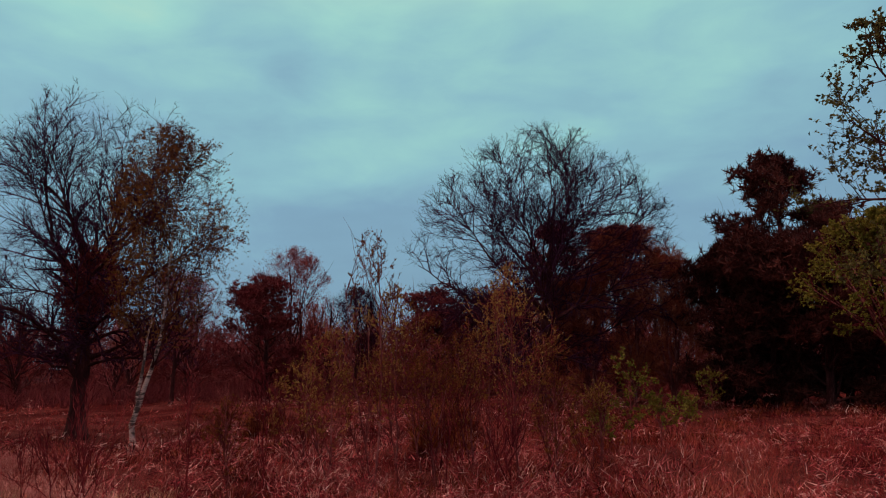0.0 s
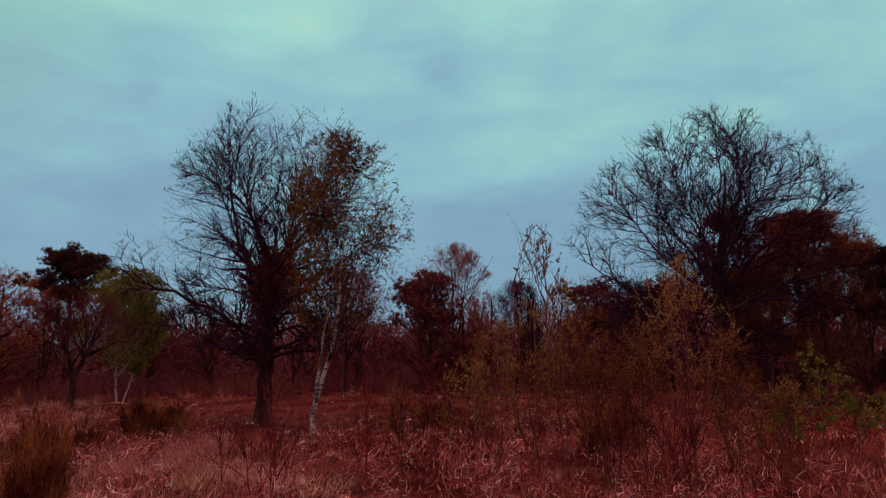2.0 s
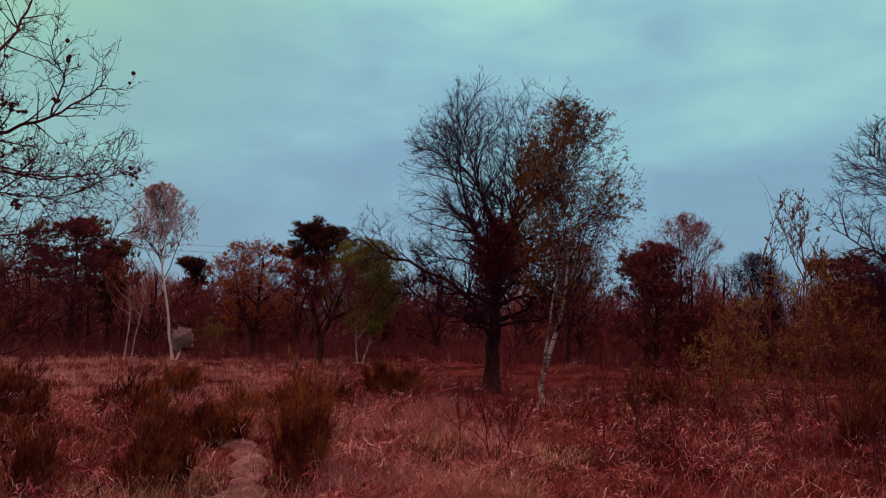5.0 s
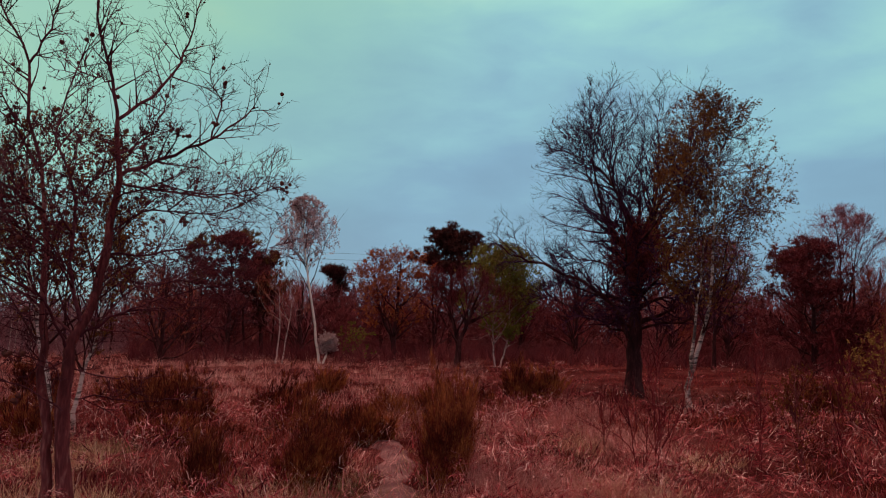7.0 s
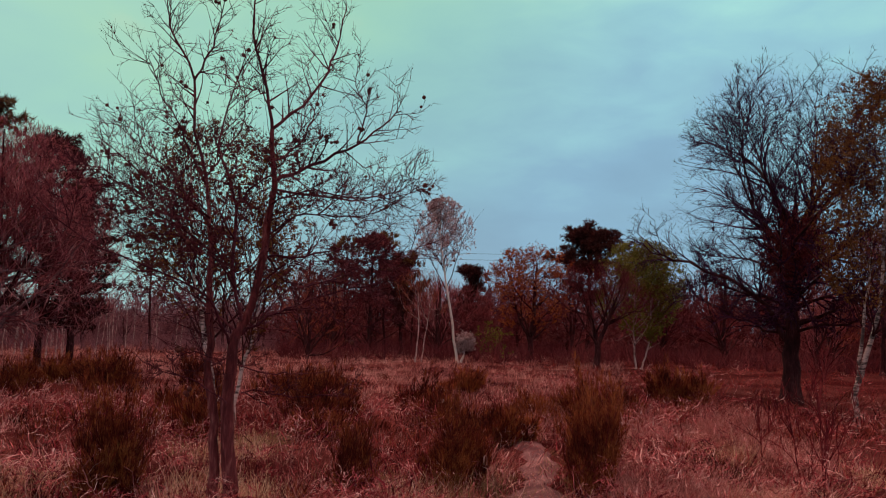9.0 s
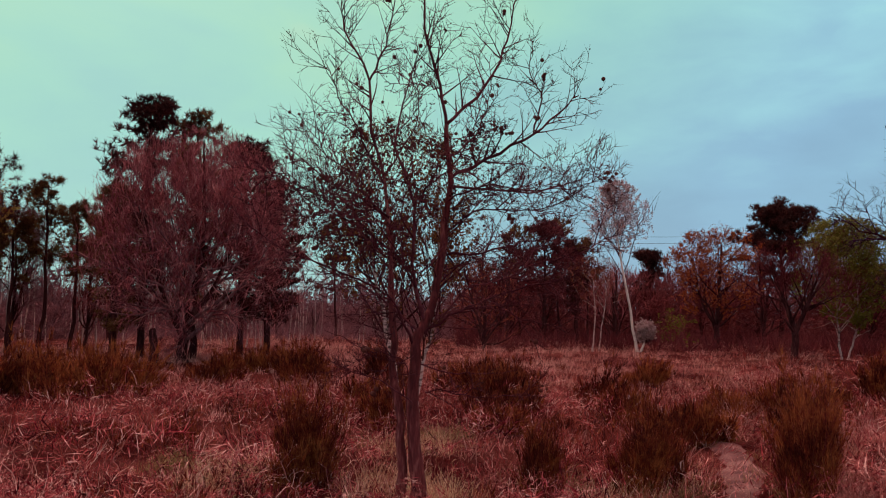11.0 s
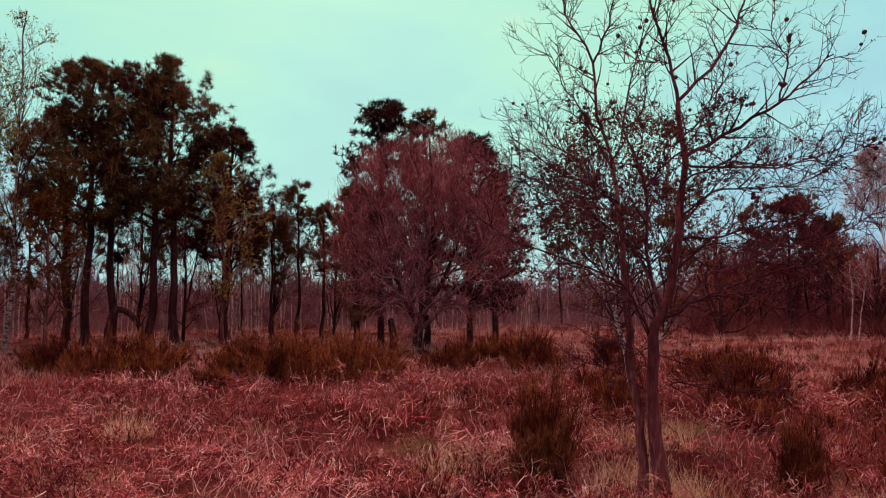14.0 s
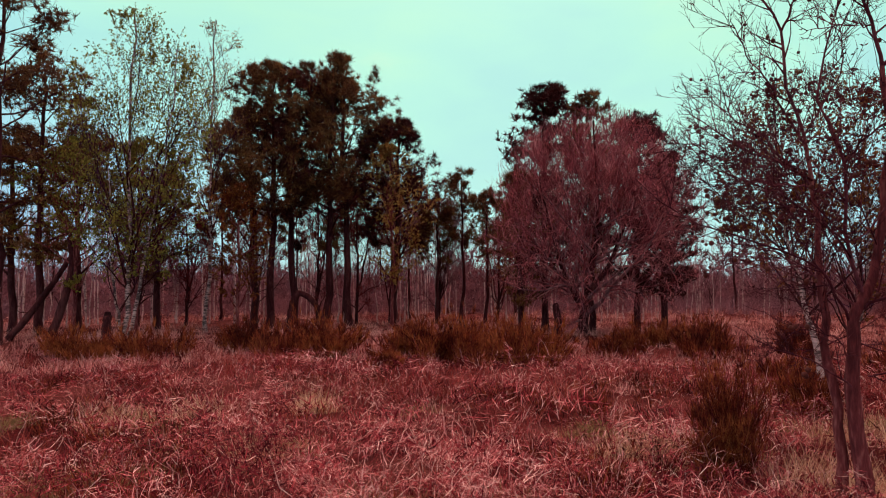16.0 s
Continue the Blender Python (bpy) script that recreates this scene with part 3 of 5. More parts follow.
def pine(name, label, x, y, seed, lines, radii, crown, needle, bark, limbs=16, lo=0.45, per2=8, per3=3, tuft=0.23, blades=6, per_tuft=2, angle=72, lift=0.05, width=0.2, category="tree", group="", sides=8, hi=0.99, pom=0.0, pads=None):
    """A pine: bare lower stem, limbs, and bunches of needles on the outer shoots.
    pom: the size of round bunches at the shoots' ends; pads: (on each limb, wide, bunches) for flat cushions of them."""
    rng = np.random.default_rng(seed)
    ob = thing(name, label, category, x, y, float(ground_z(x, y)) - 0.03, 0, group)
    p0, r0 = stems(lines, radii, 12, 0.25)
    p0[:, 1:-1] += 0.005 * np.linalg.norm(p0[:, -1] - p0[:, 0], axis=1)[:, None, None] * rng.normal(size=p0[:, 1:-1].shape) * [1, 1, 0.3]
    r0 *= 0.75
    r0[:, 0] *= 1.25
    trunk, needles = Soup(), Soup()
    trunk.tubes(p0, r0, sides)
    p1, r1 = spawn(rng, p0, r0, limbs, lo, hi, angle, crown, 1.0, 99, 0.4, 7, 0.18, lift, 0.012, 0.15)
    wood = Soup()
    wood.tubes(p1, r1, 5)
    p2, r2 = spawn(rng, p1, r1, per2, 0.3, 1.0, 50, crown, 0.5, 1.3, 0.5, 5, 0.2, 0.12, 0.006, 0.2)
    p3, r3 = spawn(rng, p2, r2, per3, 0.3, 1.0, 45, crown, 0.6, 0.6, 0.5, 3, 0.2, 0.2, 0.004, 0.3)
    wood.tubes(p2, r2 * 1.3, 3)
    tagged(part("branchwork", wood, bark, ob, smooth=True), kind="stuff")
    if pads:
        pos, _ = along(rng, p1, pads[0], 0.35, 1.0)
        pos = np.concatenate([pos, p1[:, -1]])
        off = unit(rng.normal(size=(len(pos), pads[2], 3))) * rng.random((len(pos), pads[2], 1)) ** 0.5 * [1, 1, 0.45]
        pos = (pos[:, None] + off * pads[1]).reshape(-1, 3)
        needles.tufts(rng, pos, np.tile([[0, 0, 0.5]], (len(pos), 1)), pom, 16, 0.16, 0.8)
    elif pom:
        wood_ends = np.concatenate([p3[:, -1], p2[:, -1], p2[:, 3]])
        needles.tufts(rng, wood_ends, np.tile([[0, 0, 0.45]], (len(wood_ends), 1)), pom, 30, 0.1, 0.8)
    else:
        for src, per in ((p3, per_tuft), (p2, 1)):
            pos, way = along(rng, src, per, 0.45, 1.0)
            way = way + [0, 0, 0.5]
            needles.tufts(rng, pos, way, tuft, blades, width, 0.75)
    part("trunk", trunk, bark, ob, smooth=True)
    part("crown", needles, needle, ob, "dense needle clumps")
    return ob


def bush(name, label, x, y, seed, height, spread, mat, shoots=120, tuft=0.12, category="bush", group="", width=0.05):
    """An upright broom: a ragged plume of long shoots, each feathered with fine green."""
    rng = np.random.default_rng(seed)
    ob = thing(name, label, category, x, y, float(ground_z(x, y)) - 0.03, 0, group)
    clumps = 8
    a = rng.uniform(0, 2 * np.pi, clumps)
    mid = np.stack([np.cos(a), np.sin(a), 0 * a], 1) * spread * rng.uniform(0.1, 0.62, (clumps, 1))
    tall = height * rng.uniform(0.35, 0.95, clumps)
    tall[0], mid[0] = height, mid[0] * 0.2
    who = rng.integers(0, clumps, shoots)
    t, r = rng.uniform(0, 2 * np.pi, shoots), np.sqrt(rng.random(shoots))
    ring = np.stack([np.cos(t), np.sin(t), 0 * t], 1) * r[:, None]
    start = mid[who] * 0.75 + ring * 0.05
    way = ring * (0.4 * spread / tall[who])[:, None] + mid[who] * 0.5 / height + [0, 0, 1]
    length = tall[who] * rng.uniform(0.3, 1.0, shoots) * (1 - 0.12 * r) * np.where(rng.random(shoots) < 0.12, 1.25, 1.0)
    pts, rad = grow(rng, start, way, length, rng.uniform(0.003, 0.007, shoots), 7, 0.07, 0.03)
    wood, green = Soup(), Soup()
    wood.tubes(pts, rad, 3)
    pos, d = along(rng, pts, 15 if shoots > 150 else 9, 0.08, 1.0)
    pos += 0.02 * rng.normal(size=pos.shape)
    green.tufts(rng, pos, d + [0, 0, 0.25], tuft, 6, width, 0.28)
    part("woody_base", wood, RED_TWIG, ob)
    part("foliage", green, mat, ob)
    return ob


# the large bare oak of the clearing, with a low limb and a dark mass of shoots in its fork
oak("large bare oak with dark trunk on red-brown heath", -7.95, 17.05, 25, 11,
    [(0, 0, 0), (0.05, 0, 1.2), (0.1, 0.05, 2.4), (0.15, 0.1, 3.8), (0.25, 0.1, 5.0)], 0.225, ((0.35, 0.0, 4.95), (2.75, 2.7, 3.4)),
    [([(-0.02, 0, 1.4), (-0.28, -0.1, 2.0), (-0.9, -0.2, 2.75), (-1.9, -0.3, 3.15), (-2.7, -0.3, 3.45), (-3.2, -0.3, 3.65)], 0.065),
     ([(0.0, 0, 1.5), (-0.6, 0.4, 1.75), (-1.4, 0.6, 2.1), (-2.2, 0.7, 2.6)], 0.04), ([(0.05, 0, 1.6), (0.6, -0.4, 1.8), (1.4, -0.6, 2.0), (2.1, -0.7, 2.4)], 0.04),
     ([(0.08, 0, 2.2), (0.45, 0.1, 3.6), (0.65, 0.15, 5.0), (0.75, 0.1, 6.6)], 0.07), ([(0.08, 0, 2.3), (-0.35, -0.1, 3.7), (-0.75, -0.1, 5.1), (-0.9, -0.1, 6.7)], 0.07)],
    20, mass=((0.15, 0, 3.4), (0.75, 0.75, 1.15), 900, RED_TWIG), twig_r=0.0084, fork=(0.32, 0.78))
# the leaning silver birch beside it
tree("silver_birch", "leaning silver birch with thin olive-brown spring leaves", -5.4, 13.8, 23,
     [[(0, 0, 0), (0.12, 0, 1.0), (0.42, 0.1, 2.0), (0.55, 0.2, 3.6), (0.65, 0.2, 5.5)], [(0.08, 0, 0.8), (0.2, -0.1, 1.6), (0.35, -0.1, 2.6), (0.5, 0, 4.2)]],
     [0.06, 0.038], ((0.62, 0.1, 4.0), (1.35, 1.35, 2.3)), BIRCH, GREY_TWIG, hero=True, limb_bark=DARK_BARK, limbs=22, lo=0.35, per2=6, per3=5, per4=4, angle=42, droop=0.22, lift=0.1, twig_r=0.0035, leaf=(OLIVE_LEAF, 10, 0.031), up=0.25, tip=0.1)
# the second bare oak, broad and fan-shaped
oak("broad fan-shaped bare oak before dark domed pines", 3.6, 23.7, -8.6, 37,
    [(0, 0, 0), (0.05, 0, 1.5), (0.15, 0, 3.4), (0.4, 0.1, 5.2), (0.6, 0, 7.0)], 0.21, ((0.1, 0.0, 5.0), (4.1, 3.7, 3.95)),
    [([(0.02, 0, 1.5), (-0.9, -0.3, 2.4), (-2.3, -0.5, 3.5), (-3.9, -0.6, 4.6)], 0.065), ([(0, 0, 1.3), (0.9, 0.2, 1.9), (2.2, 0.3, 2.5), (3.6, 0.3, 3.1)], 0.06), ([(0.4, 0.1, 5.0), (0.45, 0, 6.6), (0.55, 0, 8.2)], 0.045)],
    24, twig_r=0.0104, fork=(0.22, 0.6))

# dark domed evergreens behind the second oak
for k, (x, y, w, top) in enumerate([(5.2, 30.6, 2.1, 7.3), (7.6, 30.2, 2.4, 7.3), (-7.0, 31.2, 2.2, 5.4), (0.2, 34.0, 2.2, 4.9), (3.2, 33.5, 2.0, 4.6)]):
    pine("domed_pine", "dark maroon domed pine behind the clearing", x, y, 40 + k, [[(0, 0, 0), (0.1, 0, top * 0.5), (0, 0, top * 0.93)]], [0.16], ((0, 0, top * 0.44), (w * 1.05, w * 1.05, top * 0.54)), MAROON_NEEDLE, DARK_BARK, limbs=52, lo=0.04, per2=5, per3=2, pom=0.2, pads=(3, 0.5, 10), group="domed pines")
for k, (x, y, w, top) in enumerate([(-6.4, 33.4, 2.0, 6.8), (-10.6, 30.6, 2.0, 5.4), (-3.4, 33.0, 1.7, 4.8), (1.6, 32.0, 1.6, 4.6)]):
    tree("bare_tree", "pale purple-grey bare tree in the wood edge", x, y, 45 + k, [[(0, 0, 0), (0.1, 0, top * 0.5), (0, 0, top * 0.95)], [(0, 0, top * 0.2), (0.4, 0.1, top * 0.5), (0.7, 0.1, top * 0.8)]], [0.09, 0.06], ((0, 0, top * 0.62), (w, w, top * 0.4)), DARK_BARK, PINK_TWIG if k < 2 else GREY_TWIG, limbs=14, lo=0.2, per2=7, per3=6, per4=3, angle=42, twig_r=0.007, wander=0.14, tip=0.1, group="wood edge", fuzz=1)
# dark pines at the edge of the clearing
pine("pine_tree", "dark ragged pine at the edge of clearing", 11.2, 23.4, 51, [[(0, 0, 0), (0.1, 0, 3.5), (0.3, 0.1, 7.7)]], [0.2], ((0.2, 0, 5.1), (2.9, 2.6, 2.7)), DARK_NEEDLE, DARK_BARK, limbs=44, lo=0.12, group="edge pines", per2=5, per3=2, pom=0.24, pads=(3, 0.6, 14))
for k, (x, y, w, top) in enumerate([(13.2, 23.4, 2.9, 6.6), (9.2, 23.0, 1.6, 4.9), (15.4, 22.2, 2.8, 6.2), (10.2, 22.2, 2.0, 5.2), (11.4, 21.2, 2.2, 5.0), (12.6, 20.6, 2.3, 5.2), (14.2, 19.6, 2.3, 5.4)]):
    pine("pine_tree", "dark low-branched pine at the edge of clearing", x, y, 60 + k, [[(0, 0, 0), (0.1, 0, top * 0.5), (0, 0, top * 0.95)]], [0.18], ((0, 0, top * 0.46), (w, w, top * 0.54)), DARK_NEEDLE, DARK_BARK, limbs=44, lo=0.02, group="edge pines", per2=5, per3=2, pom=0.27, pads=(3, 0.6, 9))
# brown willow thicket under the domes
for k, (x, y, w, top) in enumerate([(7.0, 25.6, 2.4, 6.0), (8.1, 24.8, 1.9, 4.9), (5.6, 26.0, 2.0, 4.6)]):
    tree("bare_willow", "rusty-brown bare willow thicket", x, y, 70 + k, [[(0, 0, 0), (0.3 * a, 0.3 * b, top * 0.4), (0.6 * a, 0.6 * b, top * 0.85)] for a, b in ((1, 0.5), (-1, 0.6), (0.2, -1), (-0.6, -0.7))], [0.06] * 4, ((0, 0, top * 0.5), (w, w, top * 0.52)), RED_BARK, RUST_TWIG, limbs=9, lo=0.08, per2=6, per3=5, per4=0, angle=46, group="willow thicket", twig_r=0.008, fuzz=4, fuzz_size=0.4, out=0.25)

# birches in young leaf by the dark pines
tree("birch_tree", "yellow-green leafed birch before dark pines", 10.75, 17.2, 81, [[(0, 0, 0), (0.1, 0, 2.0), (0, 0, 4.8)]], [0.08], ((0.1, 0, 3.3), (2.1, 2.1, 1.7)), RED_BARK, RED_TWIG, limbs=24, lo=0.35, per2=7, per3=5, per4=0, leaf=(GREEN_LEAF, 16, 0.075), droop=0.1)
tree("birch_tree", "tall birch with fresh dark green leaves on long boughs", 5.55, 7.65, 83, [[(0, 0, 0), (0.1, 0, 2.0), (0, 0.1, 4.2), (0, 0, 6.6)]], [0.08], ((0.1, 0.05, 3.7), (1.85, 1.85, 1.6)), BIRCH, DARK_BARK, limb_bark=DARK_BARK, limbs=34, lo=0.38, per2=6, per3=5, per4=0, leaf=(DARK_LEAF, 18, 0.046), droop=0.05, up=0.0, angle=72, hero=True)

# young birches of the thicket, bud-leaved
YOUNG = [(-0.62, 9.3, 3.4, 0.42), (-1.25, 9.7, 2.1, 0.5), (-0.35, 9.9, 2.7, 0.5), (0.15, 9.4, 1.9, 0.5), (0.62, 9.9, 2.2, 0.5), (1.15, 9.2, 2.8, 0.8), (-1.75, 10.6, 1.7, 0.5), (1.75, 10.6, 2.0, 0.5), (-0.1, 10.9, 2.4, 0.6), (0.95, 11.3, 2.1, 0.6), (-0.95, 11.2, 2.6, 0.6), (1.55, 8.7, 1.5, 0.35), (-2.3, 9.0, 1.2, 0.35), (2.2, 9.6, 1.4, 0.4)]
for k, (x, y, h, w) in enumerate(YOUNG):
    g = random.uniform(-0.15, 0.15)
    tree("young_birch", "thin young birch in olive bud among dry grass", x, y, 100 + k, [[(0, 0, 0), (g, 0.05, h * 0.5), (g * 0.6, 0, h)], [(0.03, 0, 0.05), (-g - 0.15, 0.1, h * 0.45), (-g - 0.25, 0.1, h * 0.8)]], [0.017, 0.012], ((0, 0, h * 0.6), (w, w, h * 0.42)), RED_BARK, RED_TWIG, limbs=16, lo=0.18, hi=0.97, per2=4, per3=3, per4=0, angle=42, twig_r=0.0028, leaf=((OLIVE_LEAF, YELLOW_LEAF, YELLOW_LEAF, OLIVE_LEAF)[k % 4], 15, 0.021), sides=5, twig_sides=3, limb_bark=RED_BARK, group="birch thicket", up=0.3, tip=0.15)
# bare red whips standing in the grass before the thicket
WHIP = np.random.default_rng(64)
for k in range(13):
    az_w, far_w, h = radians(WHIP.uniform(-12, 30)), WHIP.uniform(8.2, 11.5), WHIP.uniform(0.8, 1.6)
    g = WHIP.uniform(-0.2, 0.2)
    tree("bare_whip", "thin red-stemmed bare sapling in the grass", -math.sin(az_w) * far_w, math.cos(az_w) * far_w, 700 + k, [[(0, 0, 0), (g * 0.5, 0.03, h * 0.5), (g, 0, h)], [(0, 0, 0.05), (-g, 0.05, h * 0.45), (-2 * g, 0.1, h * 0.8)]], [0.009, 0.006], ((0, 0, h * 0.6), (0.45, 0.45, h * 0.45)), RED_TWIG, RED_TWIG, limbs=8, lo=0.2, per2=3, per3=1, per4=0, angle=38, twig_r=0.0028, sides=5, group="bare whips", up=0.35, tip=0.2)
# small green saplings
for k, (x, y, h, w) in enumerate([(3.15, 11.6, 1.7, 0.5), (3.7, 11.9, 1.0, 0.45), (2.6, 11.2, 0.9, 0.4), (4.3, 12.6, 0.9, 0.5), (7.1, 18.8, 1.4, 0.5), (11.2, 17.3, 1.3, 0.6), (-23.4, 22.6, 1.9, 1.0), (-22.0, 21.8, 1.5, 0.9)]):
    tree("green_sapling", "small sapling in fresh green leaf", x, y, 130 + k, [[(0, 0, 0), (0.03, 0, h * 0.5), (0, 0, h)]], [0.014], ((0, 0, h * 0.62), (w, w, h * 0.42)), RED_BARK, RED_TWIG, limbs=14, lo=0.25, per2=4, per3=3, per4=0, twig_r=0.003, leaf=(GREEN_LEAF, 7, 0.05), sides=5, group="saplings")

# ---- middle distance, along the far edge of the field ----
# the crown's pale leaves are glints put into the colour
tree("silver_birch", "tall slender white-stemmed birch with sparse crown", -24.4, 21.6, 141, [[(0, 0, 0), (-0.25, -0.3, 2.6), (-0.5, -0.6, 5.0), (-0.55, -0.65, 7.2)], [(0.1, 0.1, 0), (0.2, 0.2, 0.35), (0.24, 0.24, 0.5)]], [0.062, 0.06], ((-0.5, -0.55, 5.2), (1.5, 1.5, 2.1)), BIRCH_WHITE, HAZY_MAUVE_TWIG, limb_bark=DARK_BARK, limbs=24, lo=0.4, per2=6, per3=5, per4=3, angle=40, twig_r=0.006, up=0.4, leaf=(GLINT_LEAF, 12, 0.05))
tree("silver_birch", "twin-stemmed pale birch with red-brown crown", -25.2, 19.9, 142, [[(0, 0, 0), (0.05, 0.1, 1.5), (-0.1, 0.1, 3.2)], [(0.15, 0.2, 0), (0.25, 0.4, 1.6), (0.3, 0.6, 3.0)]], [0.034, 0.028], ((0, 0.2, 2.9), (1.5, 1.5, 1.2)), BIRCH_DIM, RUST_TWIG, limbs=12, lo=0.5, per2=6, per3=5, per4=2, angle=55, twig_r=0.006)
tree("oak_tree", "oak holding rusty orange-brown leaves", -24.7, 26.6, 143, [[(0, 0, 0), (0.1, 0, 1.6), (0.3, 0.1, 4.8)], [(0, 0, 1.0), (-0.6, -0.3, 2.4), (-1.0, -0.4, 4.2)]], [0.16, 0.1], ((0, 0, 3.5), (2.4, 2.4, 2.3)), DARK_BARK, RED_TWIG, limbs=14, lo=0.3, per2=7, per3=5, per4=3, leaf=(ORANGE_LEAF, 4, 0.075), twig_r=0.007, fuzz=1)
pine("pine_tree", "round-topped dark pine above bare trees", -26.2, 32.9, 144, [[(0, 0, 0), (0.1, 0, 4.0), (0, 0, 7.0)]], [0.2], ((0, 0, 5.4), (2.0, 2.0, 1.9)), DARK_NEEDLE, DARK_BARK, limbs=52, lo=0.4, per2=4, per3=2, pom=0.22, pads=(4, 0.45, 12))
for k, (x, y, top, w) in enumerate([(-33.0, 22.9, 6.3, 1.9), (-33.5, 25.4, 5.6, 1.0), (-34.0, 31.3, 5.4, 1.0)]):
    pine("pine_tree", "dark round pine above the far wood", x, y, 480 + k, [[(0, 0, 0), (0.1, 0, top * 0.5), (0, 0, top * 0.95)]], [0.16], ((0, 0, top * 0.66), (w, w, top * 0.34)), MAROON_NEEDLE if k == 0 else DARK_NEEDLE, DARK_BARK, limbs=34, lo=0.3, per2=4, per3=2, pom=0.22, pads=(3, 0.45, 10), group="far round pines")
tree("bare_tree", "low round purple-red bare tree on field edge", -17.9, 22.9, 145, [[(0, 0, 0), (0.05, 0, 1.0), (-0.3, 0, 2.0), (-0.7, 0, 3.2)], [(0.05, 0, 0.9), (0.4, 0.2, 1.9), (0.9, 0.2, 3.0)]], [0.14, 0.1], ((0, 0, 2.5), (2.2, 2.2, 1.7)), DARK_BARK, WOOD_TWIG, limbs=18, lo=0.3, per2=8, per3=7, per4=5, twig_r=0.0055)
tree("birch_tree", "green-leafed birch with two white stems", -17.9, 25.5, 146, [[(0, 0, 0), (-0.1, 0, 1.6), (0, 0, 4.6)], [(0.15, 0.1, 0), (0.45, 0.3, 1.5), (0.5, 0.3, 3.6)]], [0.042, 0.036], ((0.2, 0, 3.3), (1.9, 1.9, 2.0)), BIRCH_DIM, RED_TWIG, limbs=32, lo=0.3, per2=7, per3=6, per4=2, leaf=(GREEN_LEAF, 9, 0.062), twig_r=0.005)

# ---- far side of the field: the great red birch with pines behind, pine group, leaning trunks ----
tree("bare_birch", "dense mauve-red bare birch on the field", -23.0, 3.2, 151, [[(0, 0, 0), (0, 0.2, 1.6), (0, 0.5, 3.6), (0, 0.4, 6.6)], [(0, 0, 0.9), (0, -0.7, 2.4), (0, -1.3, 4.9)], [(0, 0, 1.1), (0.2, 0.9, 2.4), (0.2, 1.6, 4.6)]], [0.17, 0.12, 0.12], ((0, 0.3, 3.45), (3.2, 3.5, 3.55)), DARK_BARK, ROSE_TWIG, limb_bark=ROSE_BARK, limbs=26, lo=0.12, per2=10, per3=8, per4=4, angle=64, droop=0.07, lift=0.03, up=0.05, out=0.2, twig_r=0.0068, hero=True, tip=0.1)
for k, (x, y, w, top) in enumerate([(-25.5, 2.3, 1.6, 8.3), (-25.8, 3.9, 1.8, 8.0), (-25.6, 5.4, 1.8, 7.3), (-25.6, 1.5, 1.0, 5.4), (-25.3, 6.2, 1.3, 6.0)]):
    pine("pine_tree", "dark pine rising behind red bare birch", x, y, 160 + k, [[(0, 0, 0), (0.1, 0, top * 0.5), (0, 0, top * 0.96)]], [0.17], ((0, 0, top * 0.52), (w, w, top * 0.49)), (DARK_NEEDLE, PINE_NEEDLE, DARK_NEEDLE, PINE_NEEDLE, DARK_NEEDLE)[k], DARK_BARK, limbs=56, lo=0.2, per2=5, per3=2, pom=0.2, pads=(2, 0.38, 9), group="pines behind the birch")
GROUP = [(-27.6, -7.7, 9.9, 2.4), (-28.4, -6.9, 10.2, 2.3), (-28.0, -5.6, 10.4, 2.4), (-28.3, -4.8, 10.0, 2.3), (-29.0, -3.2, 8.0, 1.9), (-29.6, -8.8, 9.0, 2.2)]
for k, (x, y, top, w) in enumerate(GROUP):
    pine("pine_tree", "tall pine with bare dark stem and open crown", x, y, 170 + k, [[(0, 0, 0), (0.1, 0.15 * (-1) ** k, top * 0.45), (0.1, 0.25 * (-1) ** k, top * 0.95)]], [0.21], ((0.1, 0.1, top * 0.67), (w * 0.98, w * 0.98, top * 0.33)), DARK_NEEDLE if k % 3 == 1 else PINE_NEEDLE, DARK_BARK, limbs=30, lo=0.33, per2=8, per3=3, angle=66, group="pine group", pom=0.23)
for k, (x, y, top, w) in enumerate([(-30.6, -0.6, 6.3, 1.3), (-31.0, 0.4, 5.6, 1.2), (-30.2, -1.6, 5.0, 1.1)]):
    pine("pine_tree", "slim small pine with bare stem", x, y, 180 + k, [[(0, 0, 0), (0.1, 0.1, top * 0.45), (0.2, 0.05, top * 0.96)]], [0.11], ((0.1, 0, top * 0.75), (w, w, top * 0.26)), PINE_NEEDLE, DARK_BARK, limbs=20, lo=0.5, per2=6, per3=2, pom=0.2, group="slim pines")
for k, (x, y, top, w) in enumerate([(-20.9, -13.6, 10.6, 2.6), (-24.5, -14.5, 9.0, 2.4), (-25.2, -15.9, 7.0, 2.2), (-27.8, -15.0, 7.2, 2.0), (-28.5, -12.3, 6.2, 1.6)]):
    pine("pine_tree", "tall pine with spreading shaggy boughs", x, y, 190 + k, [[(0, 0, 0), (0.1, 0, top * 0.5), (0, 0, top * 0.97)]], [0.2], ((0, 0.3, top * 0.68), (w * 1.15, w * 1.15, top * 0.36)), PINE_NEEDLE, DARK_BARK, limbs=30, lo=0.28, per2=6, per3=2, pom=0.2, pads=(3, 0.5, 9), group="shaggy pines")
